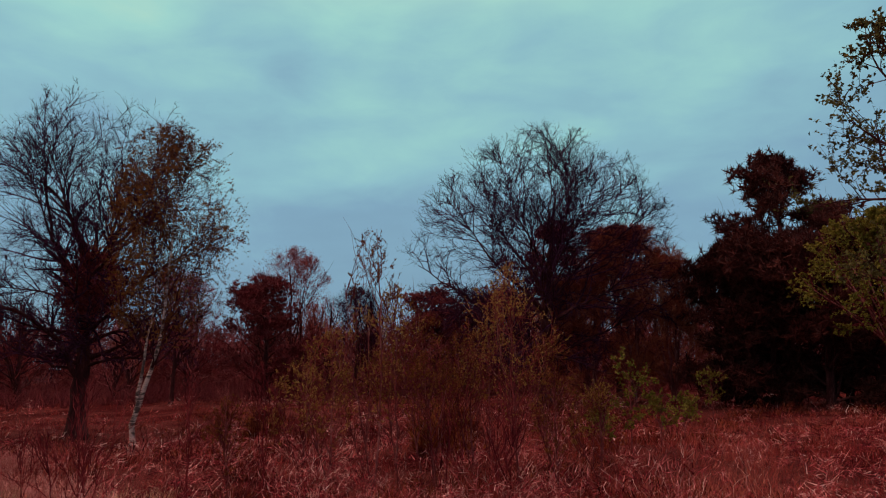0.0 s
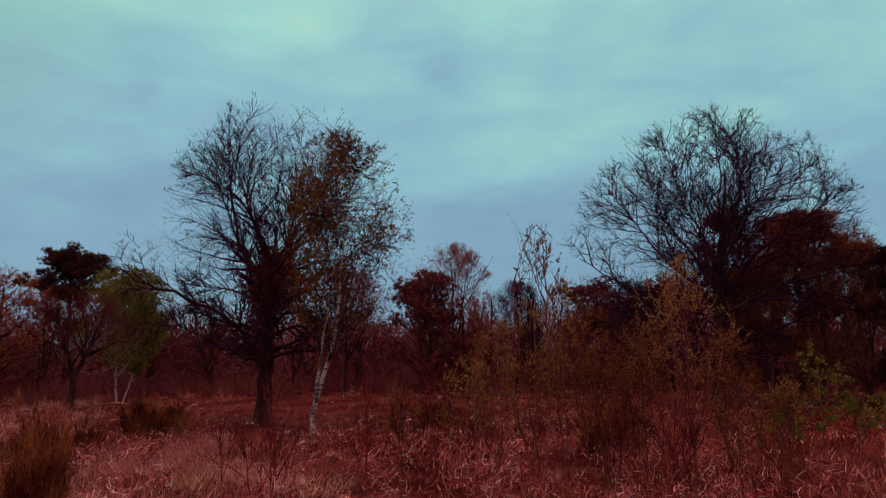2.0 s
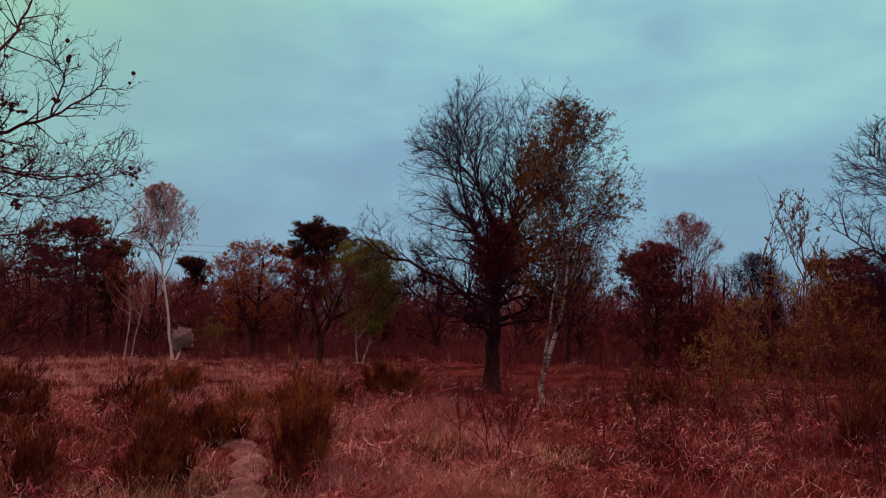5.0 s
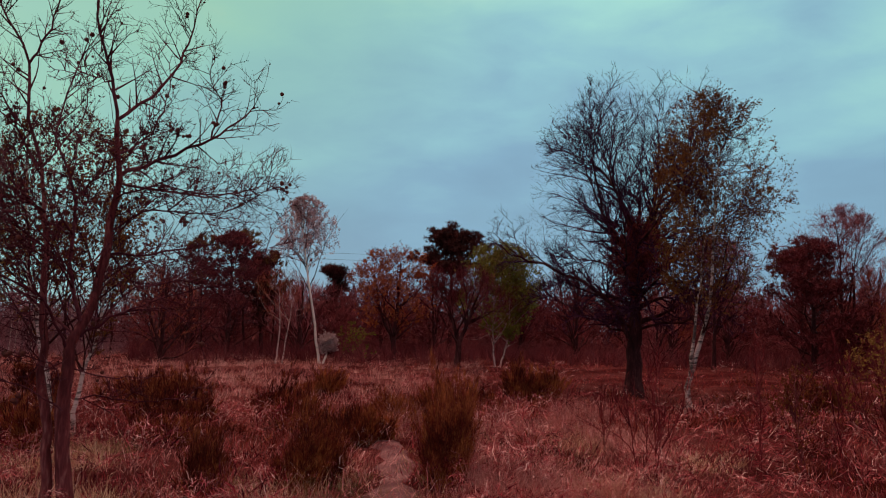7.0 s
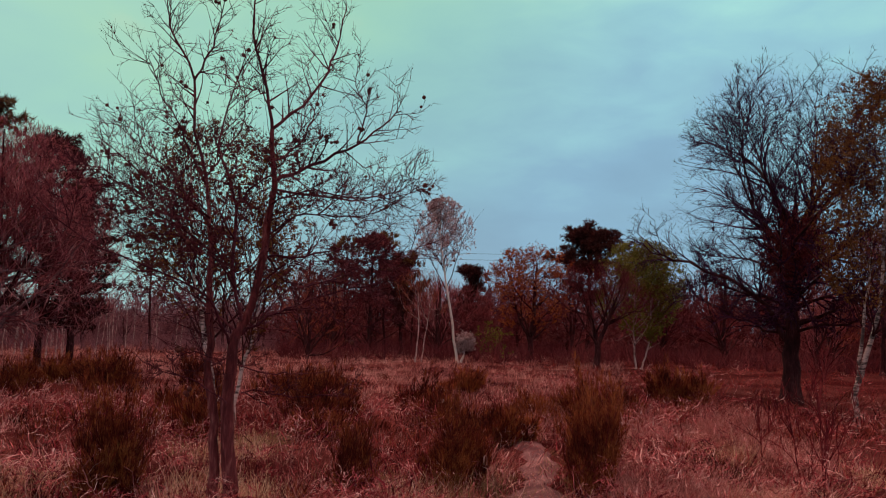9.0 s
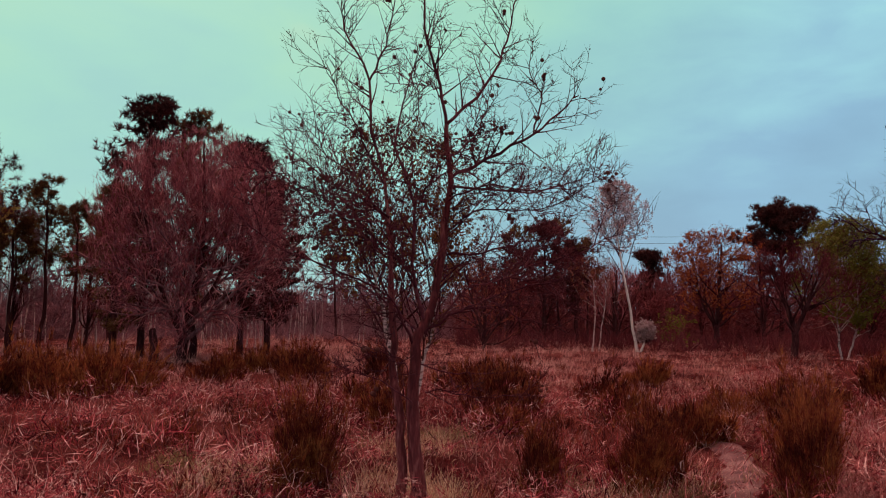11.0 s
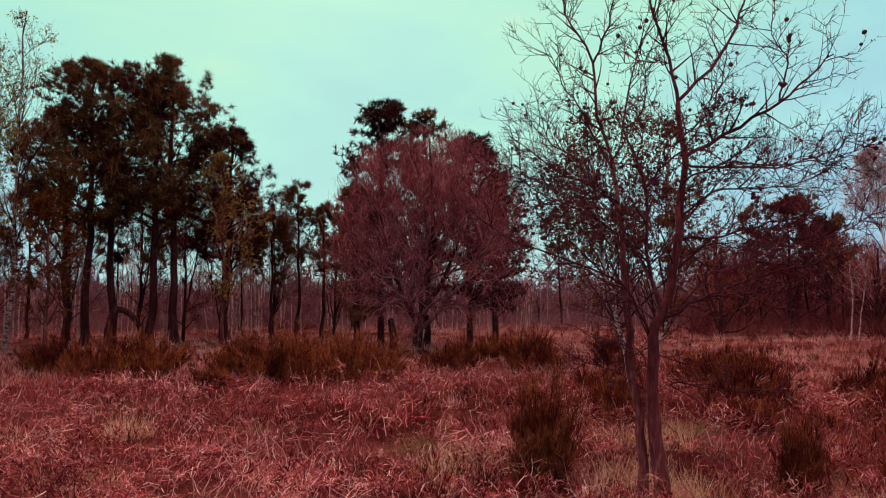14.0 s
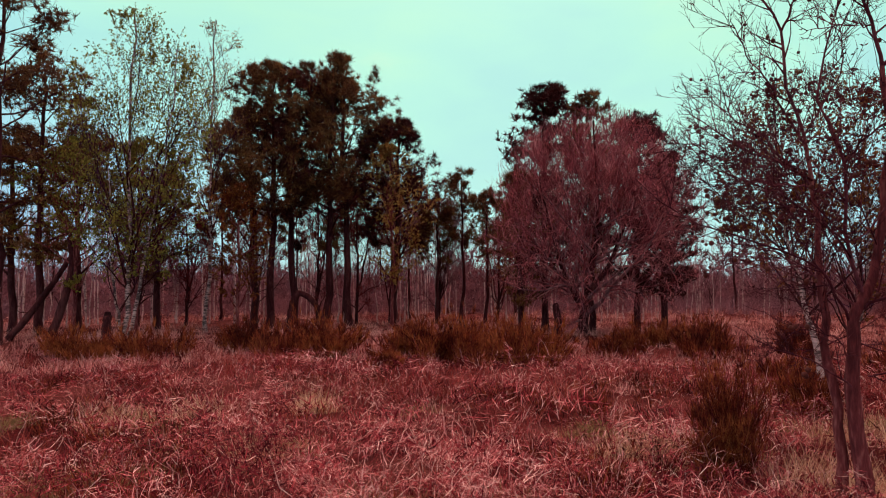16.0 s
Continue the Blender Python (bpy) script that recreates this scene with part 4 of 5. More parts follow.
tree("silver_birch", "two-stemmed birch with sparse green-yellow leaves", -21.3, -10.1, 201, [[(0, 0, 0), (0, 0.1, 2.0), (0, 0.1, 5.0), (0, 0.15, 9.6)], [(0, -0.1, 0.1), (0.1, -0.3, 2.0), (0.1, -0.5, 5.0)], [(0, 0.15, 0.1), (0.1, 0.6, 2.2), (0.1, 1.1, 4.8), (0.1, 1.5, 8.4)]], [0.085, 0.05, 0.058], ((0, 0.4, 5.6), (2.1, 2.3, 4.1)), BIRCH, GREY_TWIG, limb_bark=DARK_BARK, limbs=18, lo=0.2, per2=6, per3=5, per4=2, angle=42, twig_r=0.005, leaf=(GREEN_LEAF, 7, 0.065), up=0.2, droop=0.05, hero=True)
tree("silver_birch", "tall pale-stemmed birch with airy yellow crown", -25.8, -9.4, 202, [[(0, 0, 0), (0, 0.2, 3.0), (0, 0.1, 6.0), (0, 0.3, 11.0)]], [0.075], ((0, 0.2, 7.6), (1.7, 1.7, 3.5)), BIRCH, GREY_TWIG, limb_bark=DARK_BARK, limbs=26, lo=0.35, per2=6, per3=5, per4=2, angle=42, twig_r=0.005, leaf=(YELLOW_LEAF, 3, 0.06), up=0.3)


for k, (x, y, top, w, leaf) in enumerate([(-27.2, -3.1, 6.6, 2.0, YELLOW_LEAF), (-24.0, -11.0, 6.4, 1.9, GREEN_LEAF), (-22.6, -12.3, 6.3, 2.3, GREEN_LEAF), (-29.5, 1.8, 5.0, 1.4, OLIVE_LEAF), (-24.6, -7.9, 5.0, 1.3, OLIVE_LEAF)]):
    tree("birch_tree", "young birch in soft olive-green leaf", x, y, 205 + k, [[(0, 0, 0), (0.1, 0.1, top * 0.5), (0, 0, top * 0.95)]], [0.07], ((0, 0, top * 0.62), (w, w, top * 0.4)), RED_BARK, RED_TWIG, limbs=24, lo=0.2, per2=6, per3=5, per4=0, leaf=(leaf, 13, 0.07), group="leafing birches", twig_r=0.005, angle=55)


# bare red-grey trees between the pine stems
for k, (x, y, top, w) in enumerate([(-31.4, -3.6, 5.8, 1.9), (-30.9, -6.6, 5.6, 1.9), (-30.2, -9.0, 5.0, 1.7), (-29.4, -11.5, 4.4, 1.7), (-32.0, -1.6, 5.2, 1.7), (-30.6, -4.9, 5.2, 1.7), (-28.9, -13.2, 4.6, 1.8), (-31.5, 0.9, 4.2, 1.5)]):
    tree("bare_tree", "dull mauve bare tree between the pine stems", x, y, 240 + k, [[(0, 0, 0), (0.1, 0.1, top * 0.5), (0, 0, top * 0.95)], [(0, 0, top * 0.15), (0.3, 0.4, top * 0.5), (0.4, 0.7, top * 0.8)]], [0.07, 0.05], ((0, 0, top * 0.55), (w, w, top * 0.47)), DARK_BARK, RED_TWIG if k % 2 else HAZY_MAUVE_TWIG, limbs=12, lo=0.12, per2=6, per3=5, per4=2, twig_r=0.007, group="trees between pines", angle=48, fuzz=2, fuzz_size=0.26)


def log_thing(name, label, x, y, line, r0, bark=DARK_BARK, tip=0.7):
    ob = thing(name, label, "dead tree", x, y, float(ground_z(x, y)))
    soup = Soup()
    pts, rad = stems([line], [r0], 14, tip)
    rng = np.random.default_rng(len(label))
    pts[:, 1:-1] += 0.012 * rng.normal(size=pts[:, 1:-1].shape)
    soup.tubes(pts, rad * rng.uniform(0.9, 1.12, rad.shape), 9)
    p1, r1 = grow(rng, pts[0, 5:11:2], unit(rng.normal(size=(3, 3)) + [0, 0, 0.6]), np.array([0.5, 0.35, 0.4]), np.array([0.03, 0.025, 0.02]), 4, 0.15, 0.05)
    soup.tubes(p1, r1, 4)
    part("trunk", soup, bark, ob, smooth=True)
    return ob


log_thing("bent_trunk", "blackened bent trunk arching down to the ground", -26.8, -6.7, [(0, 0, 0), (0, 0.1, 0.9), (0, 0.35, 1.35), (0, 0.8, 1.1), (-0.1, 1.1, 0.6), (-0.1, 1.25, 0)], 0.13)
log_thing("leaning_trunk", "dead dark trunk leaning against a pine", -22.4, -14.2, [(0, 0, 0.1), (-0.4, 0.7, 1.2), (-0.9, 1.6, 2.9)], 0.11)
log_thing("leaning_trunk", "dark slanting dead trunk on the field edge", -22.3, -12.9, [(0, 0, 0), (-0.1, 0.25, 0.8), (-0.2, 0.6, 2.3), (-0.2, 0.5, 3.2)], 0.13)
log_thing("tree_stump", "short blackened stump beside the red birch", -22.3, 2.35, [(0, 0, 0), (0, 0.02, 0.45), (0.02, -0.06, 0.95)], 0.13)

log_thing("tree_stump", "charred black stump at the foot of birch", -21.0, -10.45, [(0, 0, 0), (-0.02, -0.02, 0.35), (0.03, 0.03, 0.75)], 0.15)

# birch behind the gall oak
tree("silver_birch", "white-stemmed birch with small olive spring leaves", -10.6, 4.55, 211, [[(0, 0, 0), (-0.05, -0.12, 0.9), (-0.1, -0.25, 1.6), (-0.16, -0.42, 2.4), (-0.2, -0.5, 4.3)], [(0.1, 0.22, 0), (0.13, 0.32, 0.9), (0.2, 0.5, 1.8), (0.2, 0.52, 3.9)]], [0.05, 0.036], ((0, 0, 3.0), (1.3, 1.3, 1.6)), BIRCH_DIM, GREY_TWIG, limb_bark=DARK_BARK, limbs=22, lo=0.3, per2=6, per3=5, per4=2, angle=42, twig_r=0.003, leaf=(OLIVE_LEAF, 11, 0.035), up=0.3)


def gall_oak():
    """The near young tree: two stems, spreading limbs and dark round galls on its twigs."""
    rng = np.random.default_rng(7)
    ob = thing("young_oak", "bare young oak with dark round galls on its twigs", "tree", -5.89, 2.63, float(ground_z(-5.89, 2.63)) - 0.03)
    right = np.array([0.311, 0.950, 0.0])
    back = np.array([-0.950, 0.311, 0.0])

    def line(*uvw):
        return [tuple(u * right + w * back + np.array([0, 0, v])) for u, v, w in uvw]

    trunk_lines = [
        line((0, 0, 0), (-0.03, 0.3, 0), (-0.06, 0.79, 0), (-0.06, 1.23, 0), (-0.04, 1.53, 0), (0.09, 1.8, 0.03), (0.16, 2.3, 0.05), (0.21, 2.81, 0.05), (0.18, 3.27, 0.05)),
        line((-0.14, 0, 0.1), (-0.15, 0.29, 0.1), (-0.16, 0.77, 0.12), (-0.22, 1.21, 0.15), (-0.24, 1.85, 0.2), (-0.25, 2.32, 0.22), (-0.32, 2.84, 0.22)),
    ]
    limb_lines = [
        line((0.21, 2.81, 0.05), (0.67, 3.06, 0), (1.02, 3.28, -0.1), (1.27, 3.53, -0.15)),
        line((0.18, 3.27, 0.05), (0.47, 3.55, 0.1), (0.68, 3.92, 0.15), (0.75, 4.21, 0.15), (0.82, 4.62, 0.2)),
        line((0.18, 3.27, 0.05), (0.11, 3.63, 0), (-0.01, 3.99, -0.05), (-0.03, 4.34, -0.1), (0.02, 4.67, -0.1)),
        line((0.22, 2.76, 0.05), (0.61, 2.75, 0.15), (1.01, 2.76, 0.25), (1.34, 2.85, 0.3), (1.56, 2.97, 0.35)),
        line((0.19, 2.37, 0.05), (0.41, 2.53, -0.1), (0.65, 2.52, -0.2), (0.93, 2.54, -0.3), (1.17, 2.66, -0.35)),
        line((0.16, 2.17, 0.05), (0.56, 2.22, 0.2), (0.88, 2.31, 0.35), (1.25, 2.4, 0.5), (1.5, 2.5, 0.6)),
        line((0.01, 1.53, 0), (0.21, 1.69, -0.15), (0.45, 1.8, -0.25), (0.77, 1.92, -0.35), (1.15, 2, -0.45)),
        line((0.49, 1.81, -0.25), (0.65, 1.69, -0.3), (0.93, 1.62, -0.35), (1.12, 1.67, -0.4)),
        line((-0.03, 1.29, 0), (0.17, 1.23, -0.1), (0.45, 1.23, -0.2), (0.7, 1.26, -0.3)),
        line((-0.06, 1.14, 0), (-0.2, 1.34, -0.1), (-0.45, 1.41, -0.2), (-0.79, 1.57, -0.3)),
        line((-0.05, 1.56, 0), (-0.26, 1.76, 0.2), (-0.5, 1.95, 0.35), (-0.74, 2.03, 0.45), (-1.01, 2.21, 0.5)),
        line((-0.32, 2.84, 0.22), (-0.45, 3.32, 0.2), (-0.46, 3.7, 0.2), (-0.62, 3.95, 0.2), (-0.7, 4.2, 0.2), (-0.72, 4.4, 0.2)),
        line((-0.27, 2.49, 0.22), (-0.47, 2.61, 0.1), (-0.74, 2.7, -0.05), (-0.97, 2.86, -0.15), (-1.15, 3.0, -0.2)),
        line((0, 1.65, 0), (-0.1, 2.11, -0.1), (-0.11, 2.59, -0.15), (-0.21, 2.85, -0.2), (-0.28, 3.1, -0.2), (-0.17, 3.48, -0.2), (-0.1, 3.79, -0.2)),
        line((-0.46, 3.65, 0.2), (-0.34, 3.92, 0.15), (-0.29, 4.19, 0.1), (-0.26, 4.53, 0.1)),
        line((0.12, 3.56, 0), (-0.09, 3.62, 0.1), (-0.33, 3.61, 0.2)),
        line((0.9, 3.19, -0.07), (0.99, 3.54, 0), (0.9, 3.75, 0.05), (0.95, 3.95, 0.1)),
        line((-0.26, 2.23, 0.22), (-0.55, 2.34, 0.35), (-0.84, 2.37, 0.45), (-1.08, 2.6, 0.5)),
        line((0.19, 2.99, 0.05), (0.46, 3.22, 0.3), (0.63, 3.59, 0.5), (0.69, 4.09, 0.6)),
        line((-0.23, 1.99, 0.2), (-0.35, 2.2, 0.5), (-0.48, 2.42, 0.7), (-0.73, 2.54, 0.8)),
        line((-0.11, 2.55, -0.15), (0.03, 2.72, -0.4), (0.2, 2.9, -0.55), (0.32, 3.18, -0.6)),
        line((0.16, 2.21, 0.05), (0.41, 2, 0.4), (0.75, 2.01, 0.6), (1.09, 2.17, 0.75)),
        line((-0.32, 2.84, 0.22), (-0.1, 3.22, 0.4), (0.02, 3.56, 0.55), (-0.02, 3.93, 0.6)),
        line((-0.1, 2.29, -0.1), (-0.41, 2.39, -0.35), (-0.67, 2.41, -0.5), (-0.87, 2.57, -0.6)),
        line((-0.03, 0.9, 0), (-0.2, 1.08, -0.1), (-0.4, 1.2, -0.2), (-0.63, 1.26, -0.25), (-0.85, 1.42, -0.3)),
        line((0.02, 1.06, 0), (0.14, 1.08, -0.05), (0.37, 1.04, -0.15), (0.62, 1.06, -0.2), (0.88, 1.04, -0.25)),
        line((0.12, 1.62, 0), (0.32, 1.9, -0.2), (0.55, 1.95, -0.3), (0.86, 2.1, -0.4), (1.2, 2.18, -0.4), (1.45, 2.36, -0.4)),
        line((0.17, 2.26, 0), (-0.1, 2.0, -0.2), (-0.5, 2.48, -0.35), (-0.85, 2.55, -0.4), (-1.2, 2.85, -0.4)),
        line((-0.09, 1.45, 0), (-0.22, 1.68, -0.2), (-0.41, 1.89, -0.3), (-0.87, 2.05, -0.45), (-1.25, 2.25, -0.5), (-1.5, 2.48, -0.5)),
        line((0.0, 1.7, 0), (-0.16, 2.1, 0.2), (-0.54, 2.44, 0.4), (-0.82, 2.58, 0.5), (-1.08, 2.77, 0.55), (-1.25, 3.0, 0.6)),
        line((0.2, 2.62, 0), (0.42, 2.7, -0.3), (0.8, 2.66, -0.4), (1.15, 2.7, -0.45), (1.35, 2.8, -0.45)),
        line((-0.3, 2.75, 0.22), (-0.52, 3.15, 0.1), (-0.7, 3.42, 0.0), (-0.82, 3.7, -0.05)),
        line((-0.25, 2.4, 0.22), (-0.55, 2.8, 0.35), (-0.82, 3.08, 0.4), (-0.98, 3.3, 0.45)),
    ]
    limbs_soup, twigs = Soup(), Soup()
    p0, r0 = stems(trunk_lines, [0.064, 0.05], 24, 0.28)
    r0[:, 0] *= 1.5
    r0[:, 1] *= 1.2
    r0[:, 2] *= 1.06
    p0[:, 1:-1] += 0.01 * rng.normal(size=p0[:, 1:-1].shape)
    p1, r1 = stems(limb_lines, [0.5 * v for v in (0.034, 0.03, 0.03, 0.024, 0.018, 0.022, 0.024, 0.014, 0.013, 0.014, 0.02, 0.028, 0.022, 0.03, 0.02, 0.014, 0.016, 0.016, 0.02, 0.016, 0.016, 0.016, 0.018, 0.016, 0.016, 0.013, 0.016, 0.014, 0.022, 0.02, 0.016, 0.02, 0.02)], 14, 0.25)
    p1[:, 1:] += 0.009 * rng.normal(size=p1[:, 1:].shape)
    crown = (tuple(0.12 * right + np.array([0, 0, 2.85])), (1.75, 1.75, 2.1))
    p2, r2 = spawn(rng, p1, r1, 17, 0.08, 0.96, 50, crown, 0.34, 0.42, 0.7, 7, 0.07, 0.02, 0.0044, 0.05, 0.1)
    keep = (p2[:, 0, 2] > 1.75) | (rng.random(len(p2)) < 0.35)
    p2, r2 = p2[keep], r2[keep]
    limbs_soup.tubes(p2, r2, 5)
    pt, rt = spawn(rng, p0, r0, 16, 0.5, 0.98, 66, crown, 0.3, 0.7, 0.2, 7, 0.08, 0.02, 0.004, 0.05)
    limbs_soup.tubes(pt, rt, 5)
    p2, r2 = np.concatenate([p2, pt]), np.concatenate([r2, rt])
    p3, r3 = spawn(rng, p2, r2, 7, 0.1, 1.0, 52, crown, 0.5, 0.2, 0.7, 4, 0.07, 0.03, 0.0034, 0.06, 0.06)
    keep = (p3[:, 0, 2] < 3.2) | (rng.random(len(p3)) < 0.55)
    p3, r3 = p3[keep], r3[keep]
    twigs.tubes(p3, r3, 3)
    p4, r4 = spawn(rng, p3, r3, 3, 0.15, 1.0, 46, crown, 0.55, 0.13, 0.7, 3, 0.08, 0.05, 0.0024, 0.1)
    twigs.tubes(p4, r4, 3)
    for k, name in enumerate(("trunk", "stem")):
        one = Soup()
        one.tubes(p0[k : k + 1], r0[k : k + 1] * rng.uniform(0.92, 1.1, (1, 24)), 12)
        part(name, one, RED_BARK, ob, "furrowed reddish bark", True)
    boughs(ob, p1, r1, SHADE_TWIG, True, 7)
    tagged(part("branchwork", limbs_soup, SHADE_TWIG, ob, smooth=True), kind="stuff")
    part("crown", twigs, SHADE_TWIG, ob, "fine dark purple twigs")
    # the galls: small dark balls in ones, twos and clusters
    pos, _ = along(rng, p3, 1, 0.3, 1.0)
    pos = pos[rng.permutation(len(pos))[:170]]
    ball = bmesh.new()
    bmesh.ops.create_icosphere(ball, subdivisions=2, radius=0.0175)
    me = bpy.data.meshes.new("gall")
    ball.to_mesh(me)
    ball.free()
    me.materials.append(DARK_NEEDLE)
    for p in pos:
        for _ in range(rng.choice([1, 1, 2, 3])):
            g = new("gall", me)
            g.parent = ob
            g.location = p + 0.022 * rng.normal(size=3) - [0, 0, 0.01]
            g.scale = [rng.uniform(0.6, 1.15)] * 3
    bud = Soup()
    pos, way = along(rng, np.concatenate([p3[:, -3:], p4[:, -3:]][:1]), 2, 0.2, 1.0)
    bud.leaves(rng, pos, 0.016, 0.6)
    q = p3[np.hypot(p3[:, 0, 0] + 0.0, p3[:, 0, 1]) < 0.7][:, 2:]
    dry, _ = along(rng, q[(q[:, 0, 2] > 2.1) & (q[:, 0, 2] < 3.3)], 3, 0.0, 1.0)
    small = Soup()
    small.leaves(rng, dry, 0.027, 0.6, 0.4)
    part("foliage", small, SHADE_TWIG, ob, "small withered leaves")
    part("bud_cover", bud, DARK_NEEDLE, ob)


gall_oak()

# ---- broom and heather bushes ----
BROOMS = [(-6.0, 3.9, 0.8, 0.45), (-5.95, 5.0, 0.95, 0.9), (-4.75, 5.8, 0.95, 0.6), (-6.85, 1.98, 1.12, 0.75), (-5.0, 6.1, 1.15, 0.6), (-10.3, 6.3, 0.95, 0.9), (-10.9, 6.8, 0.7, 1.1), (-17.6, 5.2, 0.95, 1.3), (-9.3, 14.2, 0.95, 1.0), (-8.8, 14.4, 0.7, 0.8), (-11.5, 9.1, 0.85, 1.3), (-12.7, 7.0, 0.7, 1.2), (-16.8, 6.9, 0.95, 1.2), (-15.8, -0.4, 1.15, 1.7), (-15.3, 0.9, 1.05, 1.5), (-16.6, -1.2, 0.9, 1.4), (-19.6, 5.8, 0.85, 1.2),
          (-19.1, -4.4, 1.15, 1.8), (-18.6, -5.6, 1.0, 1.5), (-16.4, -0.4, 1.0, 1.6), (-18.7, 5.6, 0.8, 1.0), (-17.7, -7.5, 0.95, 1.6), (-16.4, -3.5, 0.95, 1.6), (-17.6, -9.6, 0.8, 1.4), (-10.8, 9.3, 0.8, 1.2), (0.4, 12.9, 0.85, 1.1), (0.5, 15.0, 1.0, 1.1), (-3.6, 16.6, 0.7, 0.9), (-8.3, 10.2, 0.75, 1.0), (-6.9, 8.6, 0.6, 0.8), (-9.0, 7.5, 0.6, 0.9), (-7.6, 7.4, 0.5, 0.8), (-15.0, 8.5, 0.7, 1.1), (-13.6, 12.0, 0.6, 1.0)]
SCRUB = np.random.default_rng(31)
for k in range(14):
    az_s, far_s = radians(SCRUB.uniform(34, 70)), SCRUB.uniform(10.0, 17.0)
    BROOMS.append((-math.sin(az_s) * far_s - 0.3, math.cos(az_s) * far_s, SCRUB.uniform(0.3, 0.55), SCRUB.uniform(0.5, 0.9)))
for k in range(16):
    az_s, far_s = radians(SCRUB.uniform(76, 122)), SCRUB.uniform(14.5, 20.0)
    BROOMS.append((-math.sin(az_s) * far_s - 0.3, math.cos(az_s) * far_s, SCRUB.uniform(0.4, 0.8), SCRUB.uniform(0.8, 1.4)))
BROOMS = [s for s in BROOMS if min(math.hypot(s[0] - a, s[1] - c) for a, c in PATH_LINE) > 0.7 or s[2] > 0.8]
for k, (x, y, h, w) in enumerate(BROOMS):
    near = math.hypot(x, y) < 10
    bush("broom_bush", "dark brown upright broom bush among dry grass", x, y, 300 + k, h * 1.2, w * (0.6 if near else 0.95), BROOM, 300 if near else 120, 0.12 if near else 0.2, group="broom bushes", width=0.045 if near else 0.07)


def power_line():
    """Two thin wires far beyond the wood, on wooden poles."""
    ob = thing("power_line", "thin overhead wires on poles far beyond trees", "power line", 0, 0)
    ends = [(-88.0, 10.0), (-40.0, 88.0)]
    for x, y in ends:
        pole = Soup()
        pole.tubes(*stems([[(x, y, -0.3), (x, y, 5.6), (x, y, 11.3)]], [0.13], 8, 0.7), 8)
        part("pole", pole, DARK_BARK, ob, smooth=True)
    for z in (10.9, 10.2):
        (x0, y0), (x1, y1) = ends
        wire = Soup()
        wire.tubes(*stems([[(x0, y0, z), (x0 * 0.67 + x1 * 0.33, y0 * 0.67 + y1 * 0.33, z - 1.1), (x0 * 0.33 + x1 * 0.67, y0 * 0.33 + y1 * 0.67, z - 1.1), (x1, y1, z)]], [0.012], 40, 1.0), 4)
        part("wire", wire, DARK_BARK, ob)


power_line()


# ---- woods behind ----
def scatter_copies(protos, spots, rng, grow_by=(0.85, 1.2)):
    for x, y in spots:
        ob = protos[int(rng.integers(len(protos)))]
        copy_thing(ob, pose(x, y, float(ground_z(x, y)) - 0.03, 0, 0, float(rng.uniform(0, 360))) @ Matrix.Scale(float(rng.uniform(*grow_by)), 4))


def arc(az, dist):
    return -math.sin(radians(az)) * dist, math.cos(radians(az)) * dist


